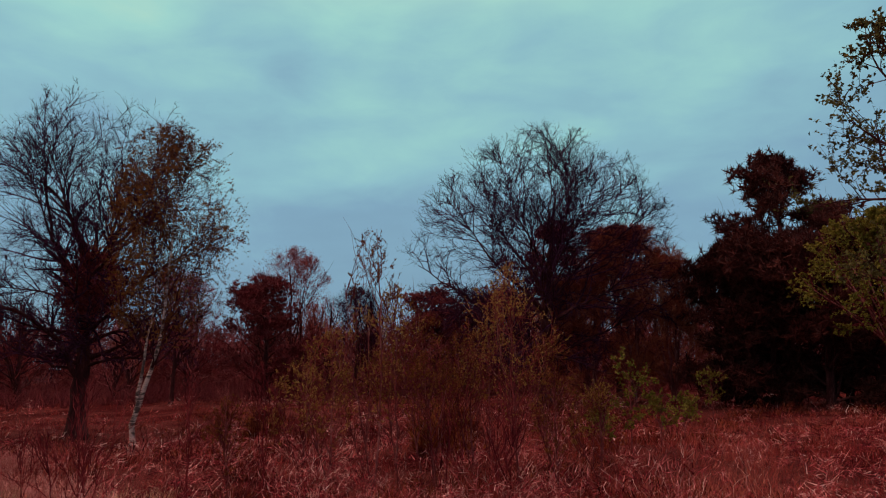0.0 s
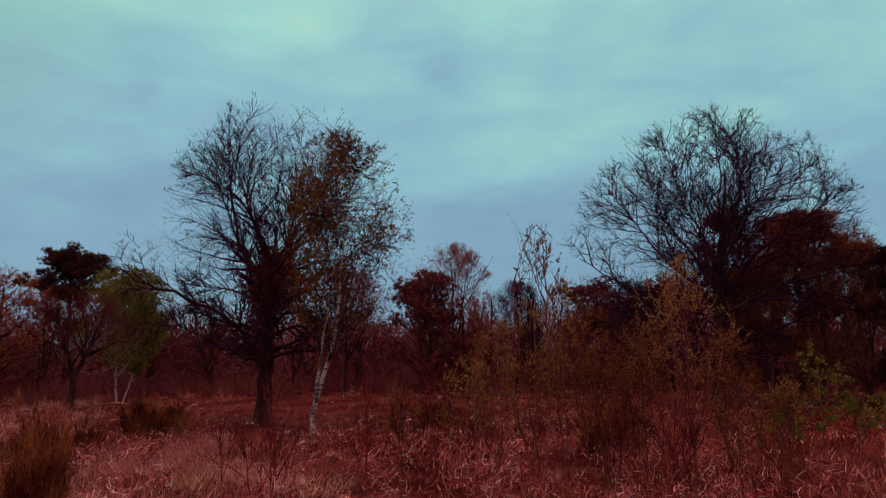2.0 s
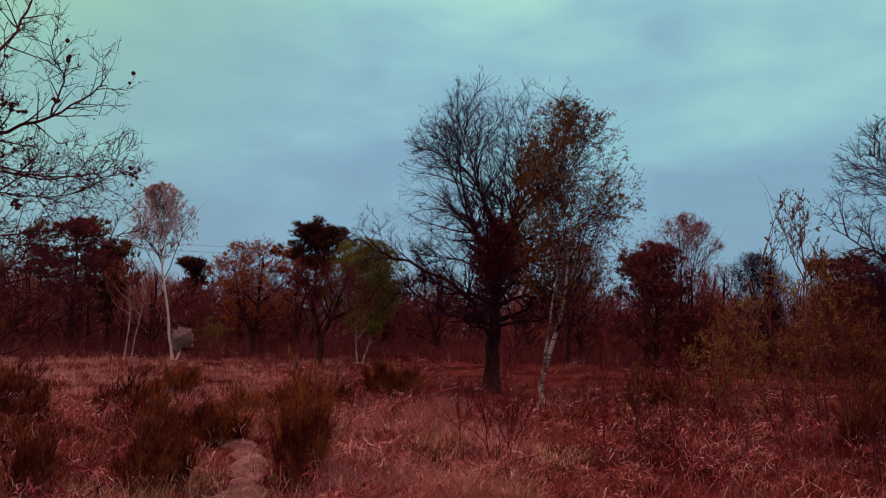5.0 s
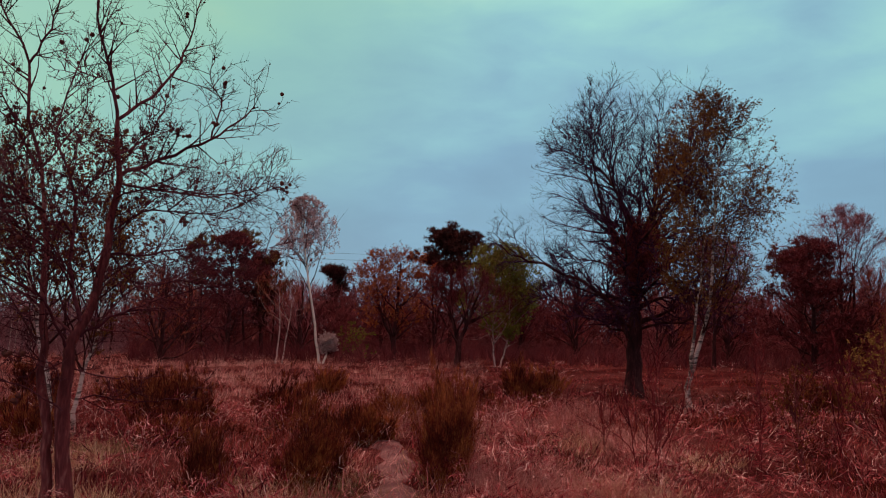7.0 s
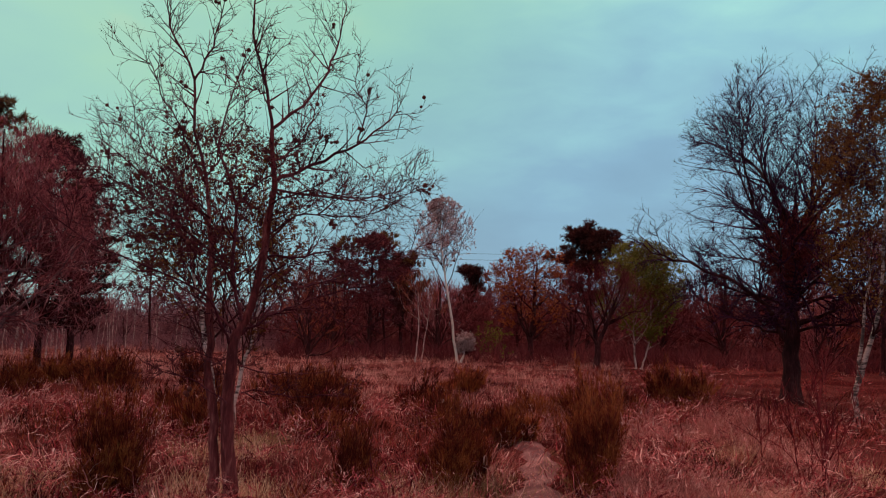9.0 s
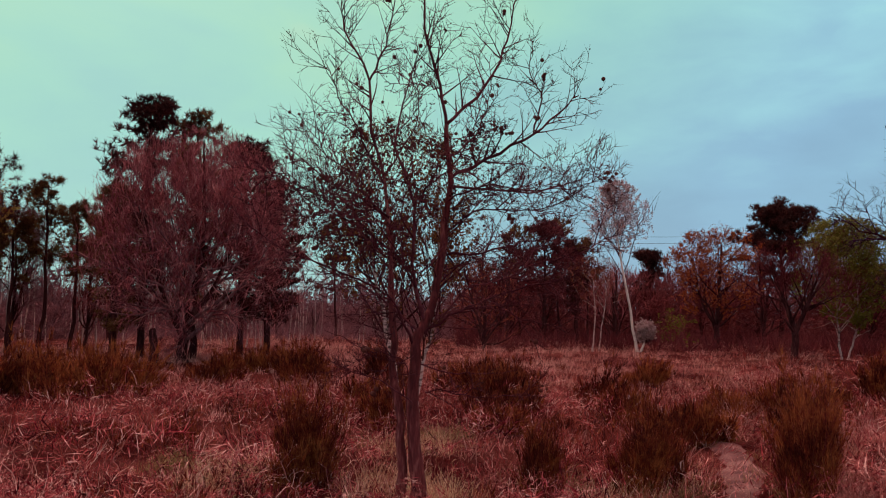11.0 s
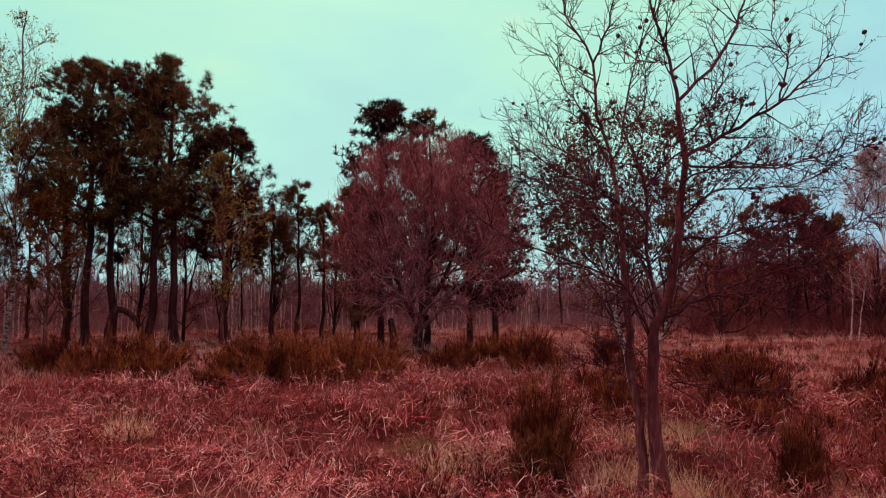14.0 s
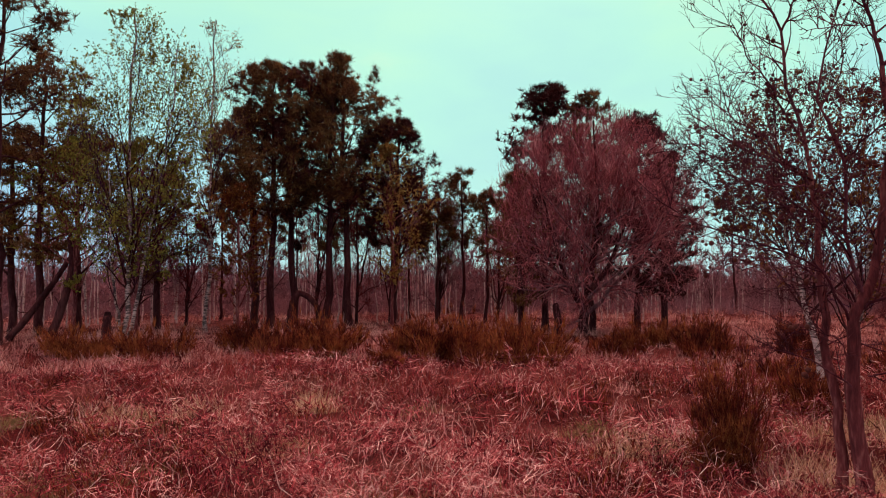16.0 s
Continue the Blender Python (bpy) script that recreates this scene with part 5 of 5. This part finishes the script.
def woods():
    rng = np.random.default_rng(77)
    protos = []
    for k, (twig, top, w) in enumerate([(RED_TWIG, 4.6, 2.3), (ROSE_TWIG, 4.0, 2.4), (RUST_TWIG, 4.4, 2.2), (RED_TWIG, 5.2, 1.9), (ROSE_TWIG, 4.8, 2.0), (HAZY_MAUVE_TWIG, 4.6, 1.9), (HAZY_MAUVE_TWIG, 4.0, 1.8)]):
        x, y = arc((58, 50, 22, 60, 8, 82, 92)[k], 38 if k < 5 else 49)
        protos.append(tree("bare_tree", "dark red-brown bare tree in the wood edge", x, y, 400 + k, [[(0, 0, 0), (0.1, 0, top * 0.4), (0.2, 0, top * 0.92)], [(0, 0, top * 0.2), (-0.4, 0.3, top * 0.5), (-0.8, 0.4, top * 0.85)]], [0.12, 0.08], ((0, 0, top * 0.5), (w, w, top * 0.52)), DARK_BARK, twig, limbs=12, lo=0.08, per2=6, per3=4, per4=1, twig_r=0.009, group="wood edge", sides=6, out=0.2))
    spots = []
    for az in np.arange(-36, 63, 5.0):
        for far in (36, 42):
            if 33 < az < 56 and far < 42:
                far = 46
            spots.append(arc(az + rng.uniform(-1.3, 1.3), far + rng.uniform(-2.5, 2.5)))
    scatter_copies(protos[:5], spots, rng, (0.75, 1.1))
    for low, high, size in ((63, 75, (0.4, 0.55)), (75, 130, (0.7, 1.05))):
        scatter_copies(protos[5:], [arc(az + rng.uniform(-2, 2), rng.uniform(46, 54)) for az in np.arange(low, high, 4.0)], rng, size)
    # slim pale birch stems of the far wood
    slim = []
    for k in range(3):
        x, y = arc(96 + 6 * k, 33)
        h = 5.2 + 0.5 * k
        g = (-0.5, 0.25, 0.7)[k]
        slim.append(tree("slim_birch", "slim pale bare birch of far wood", x, y, 420 + k, [[(0, 0, 0), (g * 0.4, 0, h * 0.5), (g, 0, h)]], [0.036], ((g, 0, h * 0.7), (0.8, 0.8, h * 0.32)), BIRCH_DIM, PINK_TWIG, limbs=8, lo=0.4, per2=3, per3=2, per4=0, twig_r=0.008, group="slim birches", sides=5))
    scatter_copies(slim, [arc(rng.uniform(76, 128), rng.uniform(31, 46)) for _ in range(130)], rng, (0.6, 1.15))
    scatter_copies(slim, [arc(rng.uniform(63, 76), rng.uniform(36, 50)) for _ in range(26)], rng, (0.38, 0.62))
    dark = []
    for k in range(2):
        x, y = arc(100 + 9 * k, 36)
        h = 6.5
        dark.append(pine("slim_pine", "slim dark-stemmed pine of far wood", x, y, 430 + k, [[(0, 0, 0), (0.1, 0.1, h * 0.5), (0, 0, h * 0.95)]], [0.1], ((0, 0, h * 0.75), (1.2, 1.2, h * 0.26)), PINE_NEEDLE, DARK_BARK, limbs=14, lo=0.5, per2=5, per3=2, tuft=0.3, blades=6, group="slim pines of the wood", width=0.2))
    spots = [arc(rng.uniform(84, 128), rng.uniform(34, 48)) for _ in range(9)] + [arc(a, d) for a, d in ((52, 41), (54, 42), (57, 41), (63, 44), (66, 42), (71, 45))]
    scatter_copies(dark, spots, rng, (0.7, 1.05))


woods()


def far_wood():
    """The distant wood that closes the heath all round. Its haze is painted into the mauve twig colour."""
    rng = np.random.default_rng(5)
    m = 620
    az, far = rng.uniform(radians(-130), radians(230), m), rng.uniform(58, 95, m)
    base = np.stack([-np.sin(az) * far, np.cos(az) * far, 0 * az - 0.1], 1)
    h = rng.uniform(3.0, 5.2, m)
    p0, r0 = grow(rng, base, np.array([[0, 0, 1.0]]) + 0.05 * rng.normal(size=(m, 3)), h, np.full(m, 0.09), 5, 0.05, 0.05)
    soup = Soup()
    soup.tubes(p0, r0, 4)
    pos, d = along(rng, p0, 14, 0.1, 1.0)
    way = unit(d + 0.9 * rng.normal(size=d.shape))
    p1, r1 = grow(rng, pos, way, rng.uniform(0.5, 1.5, len(pos)), np.full(len(pos), 0.02), 3, 0.2, 0.1)
    soup.tubes(p1, r1, 2)
    pos, d = along(rng, p1, 2, 0.3, 1.0)
    soup.tufts(rng, pos, d, 0.9, 3, 0.16, 0.8)
    tagged(new("far_wood", soup.mesh("far_wood", HAZY_MAUVE_TWIG)), "distant bare wood around the heath, mauve with painted haze", "wood", kind="stuff")


far_wood()


def undergrowth(seed, m, a0, a1, d0, d1, mat, label):
    """Low bare scrub on the floor of the wood."""
    rng = np.random.default_rng(seed)
    az, far = np.radians(rng.uniform(a0, a1, m)), rng.uniform(d0, d1, m)
    pos = np.stack([-np.sin(az) * far, np.cos(az) * far, 0 * az], 1)
    soup = Soup()
    soup.tufts(rng, pos, np.tile([[0, 0, 1.0]], (m, 1)), 1.0, 18, 0.022, 0.55)
    tagged(new("undergrowth", soup.mesh("undergrowth", mat)), label, "scrub", kind="stuff")


undergrowth(15, 4000, -48, 62, 33, 60, WOOD_TWIG, "dark red bare scrub on the wood floor")
undergrowth(16, 2400, 62, 130, 40, 66, HAZY_MAUVE_TWIG, "bare scrub on the far wood floor, haze in its mauve")


def thicket(seed, m, a0, a1, d0, d1, tall, mat, label):
    """Close bare scrub and small trees that fill the wood."""
    rng = np.random.default_rng(seed)
    per = 60
    az, far = np.radians(rng.uniform(a0, a1, m)), rng.uniform(d0, d1, m)
    x, y = -np.sin(az) * far, np.cos(az) * far
    h, w = rng.uniform(*tall, m), rng.uniform(1.2, 2.2, m)
    who = np.repeat(np.arange(m), per)
    u = unit(rng.normal(size=(len(who), 3))) * rng.random((len(who), 1)) ** 0.4
    pos = np.stack([x[who] + u[:, 0] * w[who], y[who] + u[:, 1] * w[who], (0.5 + 0.5 * u[:, 2]) * h[who]], 1)
    way = unit(u * [1, 1, 0.6] + [0, 0, 0.5])
    soup = Soup()
    soup.tufts(rng, pos, way, 0.6, 7, 0.06, 0.5)
    tagged(new("thicket", soup.mesh("thicket", mat)), label, "scrub", kind="stuff")


thicket(19, 560, -45, 62, 41, 56, (3.0, 5.0), WOOD_TWIG, "close dark red bare scrub filling the wood")
# these two take the hazy mauve in place of real haze
thicket(21, 60, 82, 125, 40, 50, (1.8, 3.2), HAZY_MAUVE_TWIG, "bare scrub between the pine stems, dull mauve for haze")
thicket(20, 360, 62, 132, 50, 64, (1.8, 3.3), HAZY_MAUVE_TWIG, "bare scrub between the far stems, mauve-grey for haze")


# ---- low cover: bracken, grass, stalks ----
def patch_noise(x, y):
    return np.sin(0.9 * x + 1.7 * np.sin(0.6 * y)) * np.sin(1.1 * y + 0.8 * np.sin(0.7 * x) + 0.5) + 0.5 * np.sin(2.3 * x - 1.9 * y)


def off_path(x, y):
    line = smooth_line([(a, b, 0) for a, b in PATH_LINE], 40)[:, :2]
    d = np.sqrt(((np.stack([x, y], 1)[:, None] - line[None]) ** 2).sum(-1)).min(1)
    return d


def spread(rng, count, r0, r1, a0=-42, a1=132, power=1.0):
    """Places on the ground, denser near the middle."""
    u = rng.random(count)
    r = r0 * (r1 / r0) ** (u**power)
    a = np.radians(rng.uniform(a0, a1, count))
    return -np.sin(a) * r, np.cos(a) * r


def heaps(x, y):
    """Mounds of fallen bracken, a metre or two across, with hollows between: 0 to 1."""
    lump = np.sin(3.1 * x + 1.4 * np.sin(2.3 * y)) * np.sin(3.5 * y + 1.2 * np.sin(1.9 * x)) + 0.35 * np.sin(6.3 * x - 4.1 * y)
    return np.clip(0.45 + 0.5 * lump, 0, 1) ** 1.3


def bracken(rng, x, y, size, near):
    """Dead fronds: an arching stalk with two rows of shrivelled, curling leaflets."""
    m = len(x)
    n = 7
    start = np.stack([x, y, ground_z(x, y)], 1)
    a = rng.uniform(0, 2 * np.pi, m)
    way = np.stack([np.cos(a), np.sin(a), rng.uniform(0.4, 2.0, m)], 1)
    length = size * rng.uniform(0.5, 1.2, m)
    pts, rad = grow(rng, start, way, length, np.full(m, 0.0034) * size / 0.7, n, 0.16, -0.3)
    pile = 0.03 + 0.5 * heaps(x, y)
    pts[:, :, 2] = np.maximum(pts[:, :, 2], (start[:, 2] + pile * rng.random(m) ** 0.7)[:, None] + 0.02 * rng.normal(size=(m, n)))
    soup = Soup()
    soup.tubes(pts, rad, 2)
    k = 17 if near else 11
    s = np.linspace(0.16, 0.98, k)
    i = np.clip((s * (n - 1)).astype(int), 0, n - 2)
    f = (s * (n - 1) - i)[None, :, None]
    p = pts[:, i] * (1 - f) + pts[:, i + 1] * f
    tan = unit(pts[:, i + 1] - pts[:, i])
    flat = unit(np.cross(tan, np.array([0, 0, 1.0]) + 0.6 * rng.normal(size=(m, 1, 3))))
    for sgn in (-1, 1):
        leaf = (length[:, None] * (0.22 * (1.05 - s) ** 0.8 + 0.03)[None] * rng.uniform(0.5, 1.3, (m, k)))[..., None]
        d = unit(sgn * flat + 0.45 * tan + 0.2 * rng.normal(size=tan.shape) + [0, 0, 0.1])
        w = unit(tan + 0.3 * rng.normal(size=tan.shape)) * leaf
        if near:
            curl = 0.75 * rng.normal(size=tan.shape) + [0, 0, -0.5]
            mid = p + d * leaf * 0.5
            end = mid + unit(d + curl) * leaf * 0.55
            verts = np.stack([p, mid + w * 0.04, end, mid - w * 0.04], 2)
            base = np.arange(m * k)[:, None] * 4
            soup.add(verts, tris=np.concatenate([base + [0, 1, 3], base + [1, 2, 3]]))
        else:
            verts = np.stack([p - w * 0.05, p + w * 0.05, p + d * leaf * 1.25 + [0, 0, -0.02]], 2)
            soup.add(verts, tris=np.arange(m * k * 3).reshape(-1, 3))
    return soup


def grass(rng, x, y, height, blades, width, lean=0.35):
    """Tussocks of long dry blades."""
    m = len(x)
    who = np.repeat(np.arange(m), blades)
    b = len(who)
    off = 0.07 * rng.normal(size=(b, 2))
    gx, gy = x[who] + off[:, 0], y[who] + off[:, 1]
    start = np.stack([gx, gy, ground_z(gx, gy)], 1)
    way = np.stack([off[:, 0] * 5 + lean * rng.normal(size=b), off[:, 1] * 5 + lean * rng.normal(size=b), np.ones(b)], 1)
    length = height[who] * rng.uniform(0.5, 1.15, b)
    pts, rad = grow(rng, start, way, length, np.full(b, width), 3, 0.16, -0.14, 0.15)
    soup = Soup()
    soup.tubes(pts, rad, 2)
    return soup


def cover():
    rng = np.random.default_rng(9)
    x, y = spread(rng, 23000, 2.4, 16)
    # fewer fronds at low azimuths, so more of the near-black litter shows
    keep = (patch_noise(x, y) + 0.45 * rng.normal(size=len(x)) > -0.25) & (off_path(x, y) > 0.42) & (heaps(x, y) + 0.16 * rng.normal(size=len(x)) > 0.12) & ((np.arctan2(-x, y) > 0.6) | (rng.random(len(x)) < 0.6))
    x, y = x[keep], y[keep]
    close = np.hypot(x, y) < 8.2
    tagged(new("dead_bracken", bracken(rng, x[close], y[close], 0.66, True).mesh("dead_bracken", BRACKEN)), "red-brown dead bracken fronds covering the heath", "bracken", kind="stuff")
    tagged(new("dead_bracken", bracken(rng, x[~close], y[~close], 0.74, False).mesh("further_bracken", BRACKEN)), "tangled red dead bracken further across the heath", "bracken", kind="stuff")
    x, y = spread(rng, 5200, 13, 34)
    keep = (patch_noise(x * 0.6, y * 0.6) + 0.5 * rng.normal(size=len(x)) > 0.0) & ((np.arctan2(-x, y) < 0.8) | (np.hypot(x, y) < 17))
    tagged(new("dead_bracken", bracken(rng, x[keep], y[keep], 0.75, False).mesh("far_bracken", BRACKEN)), "far red-brown dead bracken on the field", "bracken", kind="stuff")
    x, y = spread(rng, 2600, 2.2, 16)
    keep = (patch_noise(x, y) + 0.5 * rng.normal(size=len(x)) < 0.25) & (off_path(x, y) > 0.3) & (np.arctan2(-x, y) > rng.uniform(-0.45, -0.15, len(x)))
    keep &= (np.arctan2(-x, y) < 1.12) | (np.hypot(x, y) > 11) | (rng.random(len(x)) < 0.22)
    keep &= (np.arctan2(-x, y) > 0.6) | (np.arctan2(-x, y) < 0.2) | (rng.random(len(x)) < 0.5)
    x, y = x[keep], y[keep]
    tagged(new("dry_grass", grass(rng, x, y, rng.uniform(0.2, 0.5, len(x)), 22, 0.003, 0.65).mesh("dry_grass", STRAW)), "pale dry grass tussocks among the bracken", "grass", kind="stuff")
    # cream and olive tussocks in small patches
    for count, mat, tall, label, r0, r1, a0, a1 in ((44, CREAM_GRASS, (0.2, 0.42), "cream-coloured dry grass tussocks", 2.7, 11, 18, 130), (40, MOSS_GRASS, (0.12, 0.28), "olive-green mossy grass tufts", 2.7, 11, 24, 130), (46, FAR_STRAW, (0.25, 0.5), "pale pinkish grass tussocks before the thicket", 4.6, 14, 24, 46)):
        px, py = spread(rng, count, r0, r1, a0, a1)
        wide = np.repeat(rng.uniform(0.08, 0.26, count), 26)
        x, y = np.repeat(px, 26) + wide * rng.normal(size=count * 26), np.repeat(py, 26) + wide * rng.normal(size=count * 26)
        clear = off_path(x, y) > 0.34
        x, y = x[clear], y[clear]
        tagged(new("tussocks", grass(rng, x, y, rng.uniform(*tall, len(x)), 16, 0.0034, 0.42).mesh("tussocks", mat)), label, "grass", kind="stuff")
    for a0, a1, mat, label in ((-42, 42, RED_GRASS, "reddish dry grass over the far field"), (36, 132, FAR_STRAW, "pale pinkish dry grass over the far field")):
        x, y = spread(rng, 3000 if a0 < 0 else 5600, 12 if a0 < 0 else 16, 50, a0, a1)
        tagged(new("dry_grass", grass(rng, x, y, rng.uniform(0.15, 0.36, len(x)), 10, 0.008).mesh("far_grass", mat)), label, "grass", kind="stuff")
    x, y = spread(rng, 1500, 3, 14)
    keep = off_path(x, y) < 0.75
    gx, gy = spread(rng, 700, 3.2, 11, 60, 128)
    green = patch_noise(1.3 * gx + 1.0, 1.3 * gy + 2.0) > 0.75
    x, y = np.concatenate([x[keep], gx[green]]), np.concatenate([y[keep], gy[green]])
    tagged(new("green_grass", grass(rng, x, y, rng.uniform(0.1, 0.25, len(x)), 26, 0.003).mesh("green_grass", MOSS_GRASS)), "short greenish grass along the trodden path", "grass", kind="stuff")
    # tall reddish tufts in drifts
    x, y = spread(rng, 5200, 3.0, 18)
    keep = (patch_noise(0.7 * x - 2.0, 0.7 * y + 4.0) + 0.4 * rng.normal(size=len(x)) > 0.1) & (off_path(x, y) > 0.45)
    keep &= (np.arctan2(-x, y) < 1.12) | (np.hypot(x, y) > 11) | (rng.random(len(x)) < 0.18)
    x, y = x[keep], y[keep]
    tagged(new("red_grass", grass(rng, x, y, rng.uniform(0.3, 0.6, len(x)), 18, 0.0036, 0.3).mesh("red_grass", RED_GRASS)), "taller reddish dry grass drifts on the heath", "grass", kind="stuff")
    # low dark heather clumps
    x, y = spread(rng, 1500, 3.0, 24)
    xr, yr = spread(rng, 420, 5.0, 22, -42, -8)
    x, y = np.concatenate([x, xr]), np.concatenate([y, yr])
    keep = (patch_noise(0.8 * x + 3.0, 0.8 * y - 1.0) + 0.3 * rng.normal(size=len(x)) > 0.35) & (off_path(x, y) > 0.5)
    x, y = x[keep], y[keep]
    per = 44
    who = np.repeat(np.arange(len(x)), per)
    r, a = np.sqrt(rng.random(len(who))), rng.uniform(0, 2 * np.pi, len(who))
    size = rng.uniform(0.15, 0.4, len(x))[who]
    hx, hy = x[who] + r * size * np.cos(a), y[who] + r * size * np.sin(a)
    pos = np.stack([hx, hy, ground_z(hx, hy) + rng.random(len(who)) * size * 0.8 * (1 - r**2)], 1)
    soup = Soup()
    soup.tufts(rng, pos, np.stack([0.4 * np.cos(a), 0.4 * np.sin(a), 1 + 0 * a], 1), 0.16, 4, 0.05, 0.35)
    tagged(new("heather", soup.mesh("heather", BROOM)), "low dark brown heather clumps on the heath", "heather", kind="stuff")
    # loose pale stalks lying and standing in the bracken
    x, y = spread(rng, 46000, 2.2, 14)
    heap = np.sin(2.2 * x + 1.7 * np.sin(1.6 * y)) * np.sin(2.5 * y + 1.3 * np.sin(1.4 * x) + 1.0)
    keep = (np.arctan2(-x, y) > rng.uniform(-0.8, -0.15, len(x))) & (heap + 0.5 * rng.normal(size=len(x)) > 0.1)
    x, y = x[keep], y[keep]
    a = rng.uniform(0, 2 * np.pi, len(x))
    start = np.stack([x, y, ground_z(x, y) + 0.05 + (0.04 + 0.45 * heaps(x, y)) * rng.random(len(x)) ** 0.4], 1)
    way = np.stack([np.cos(a), np.sin(a), rng.normal(0.25, 0.45, len(x))], 1)
    pts, rad = grow(rng, start, way, rng.uniform(0.1, 0.42, len(x)), rng.uniform(0.0016, 0.0034, len(x)), 5, 0.42, -0.16, 0.3)
    soup = Soup()
    soup.tubes(pts, rad * 1.2, 2)
    tagged(new("dead_stalks", soup.mesh("dead_stalks", STALK)), "loose pale dead stalks lying in the bracken", "stalks", kind="stuff")


cover()
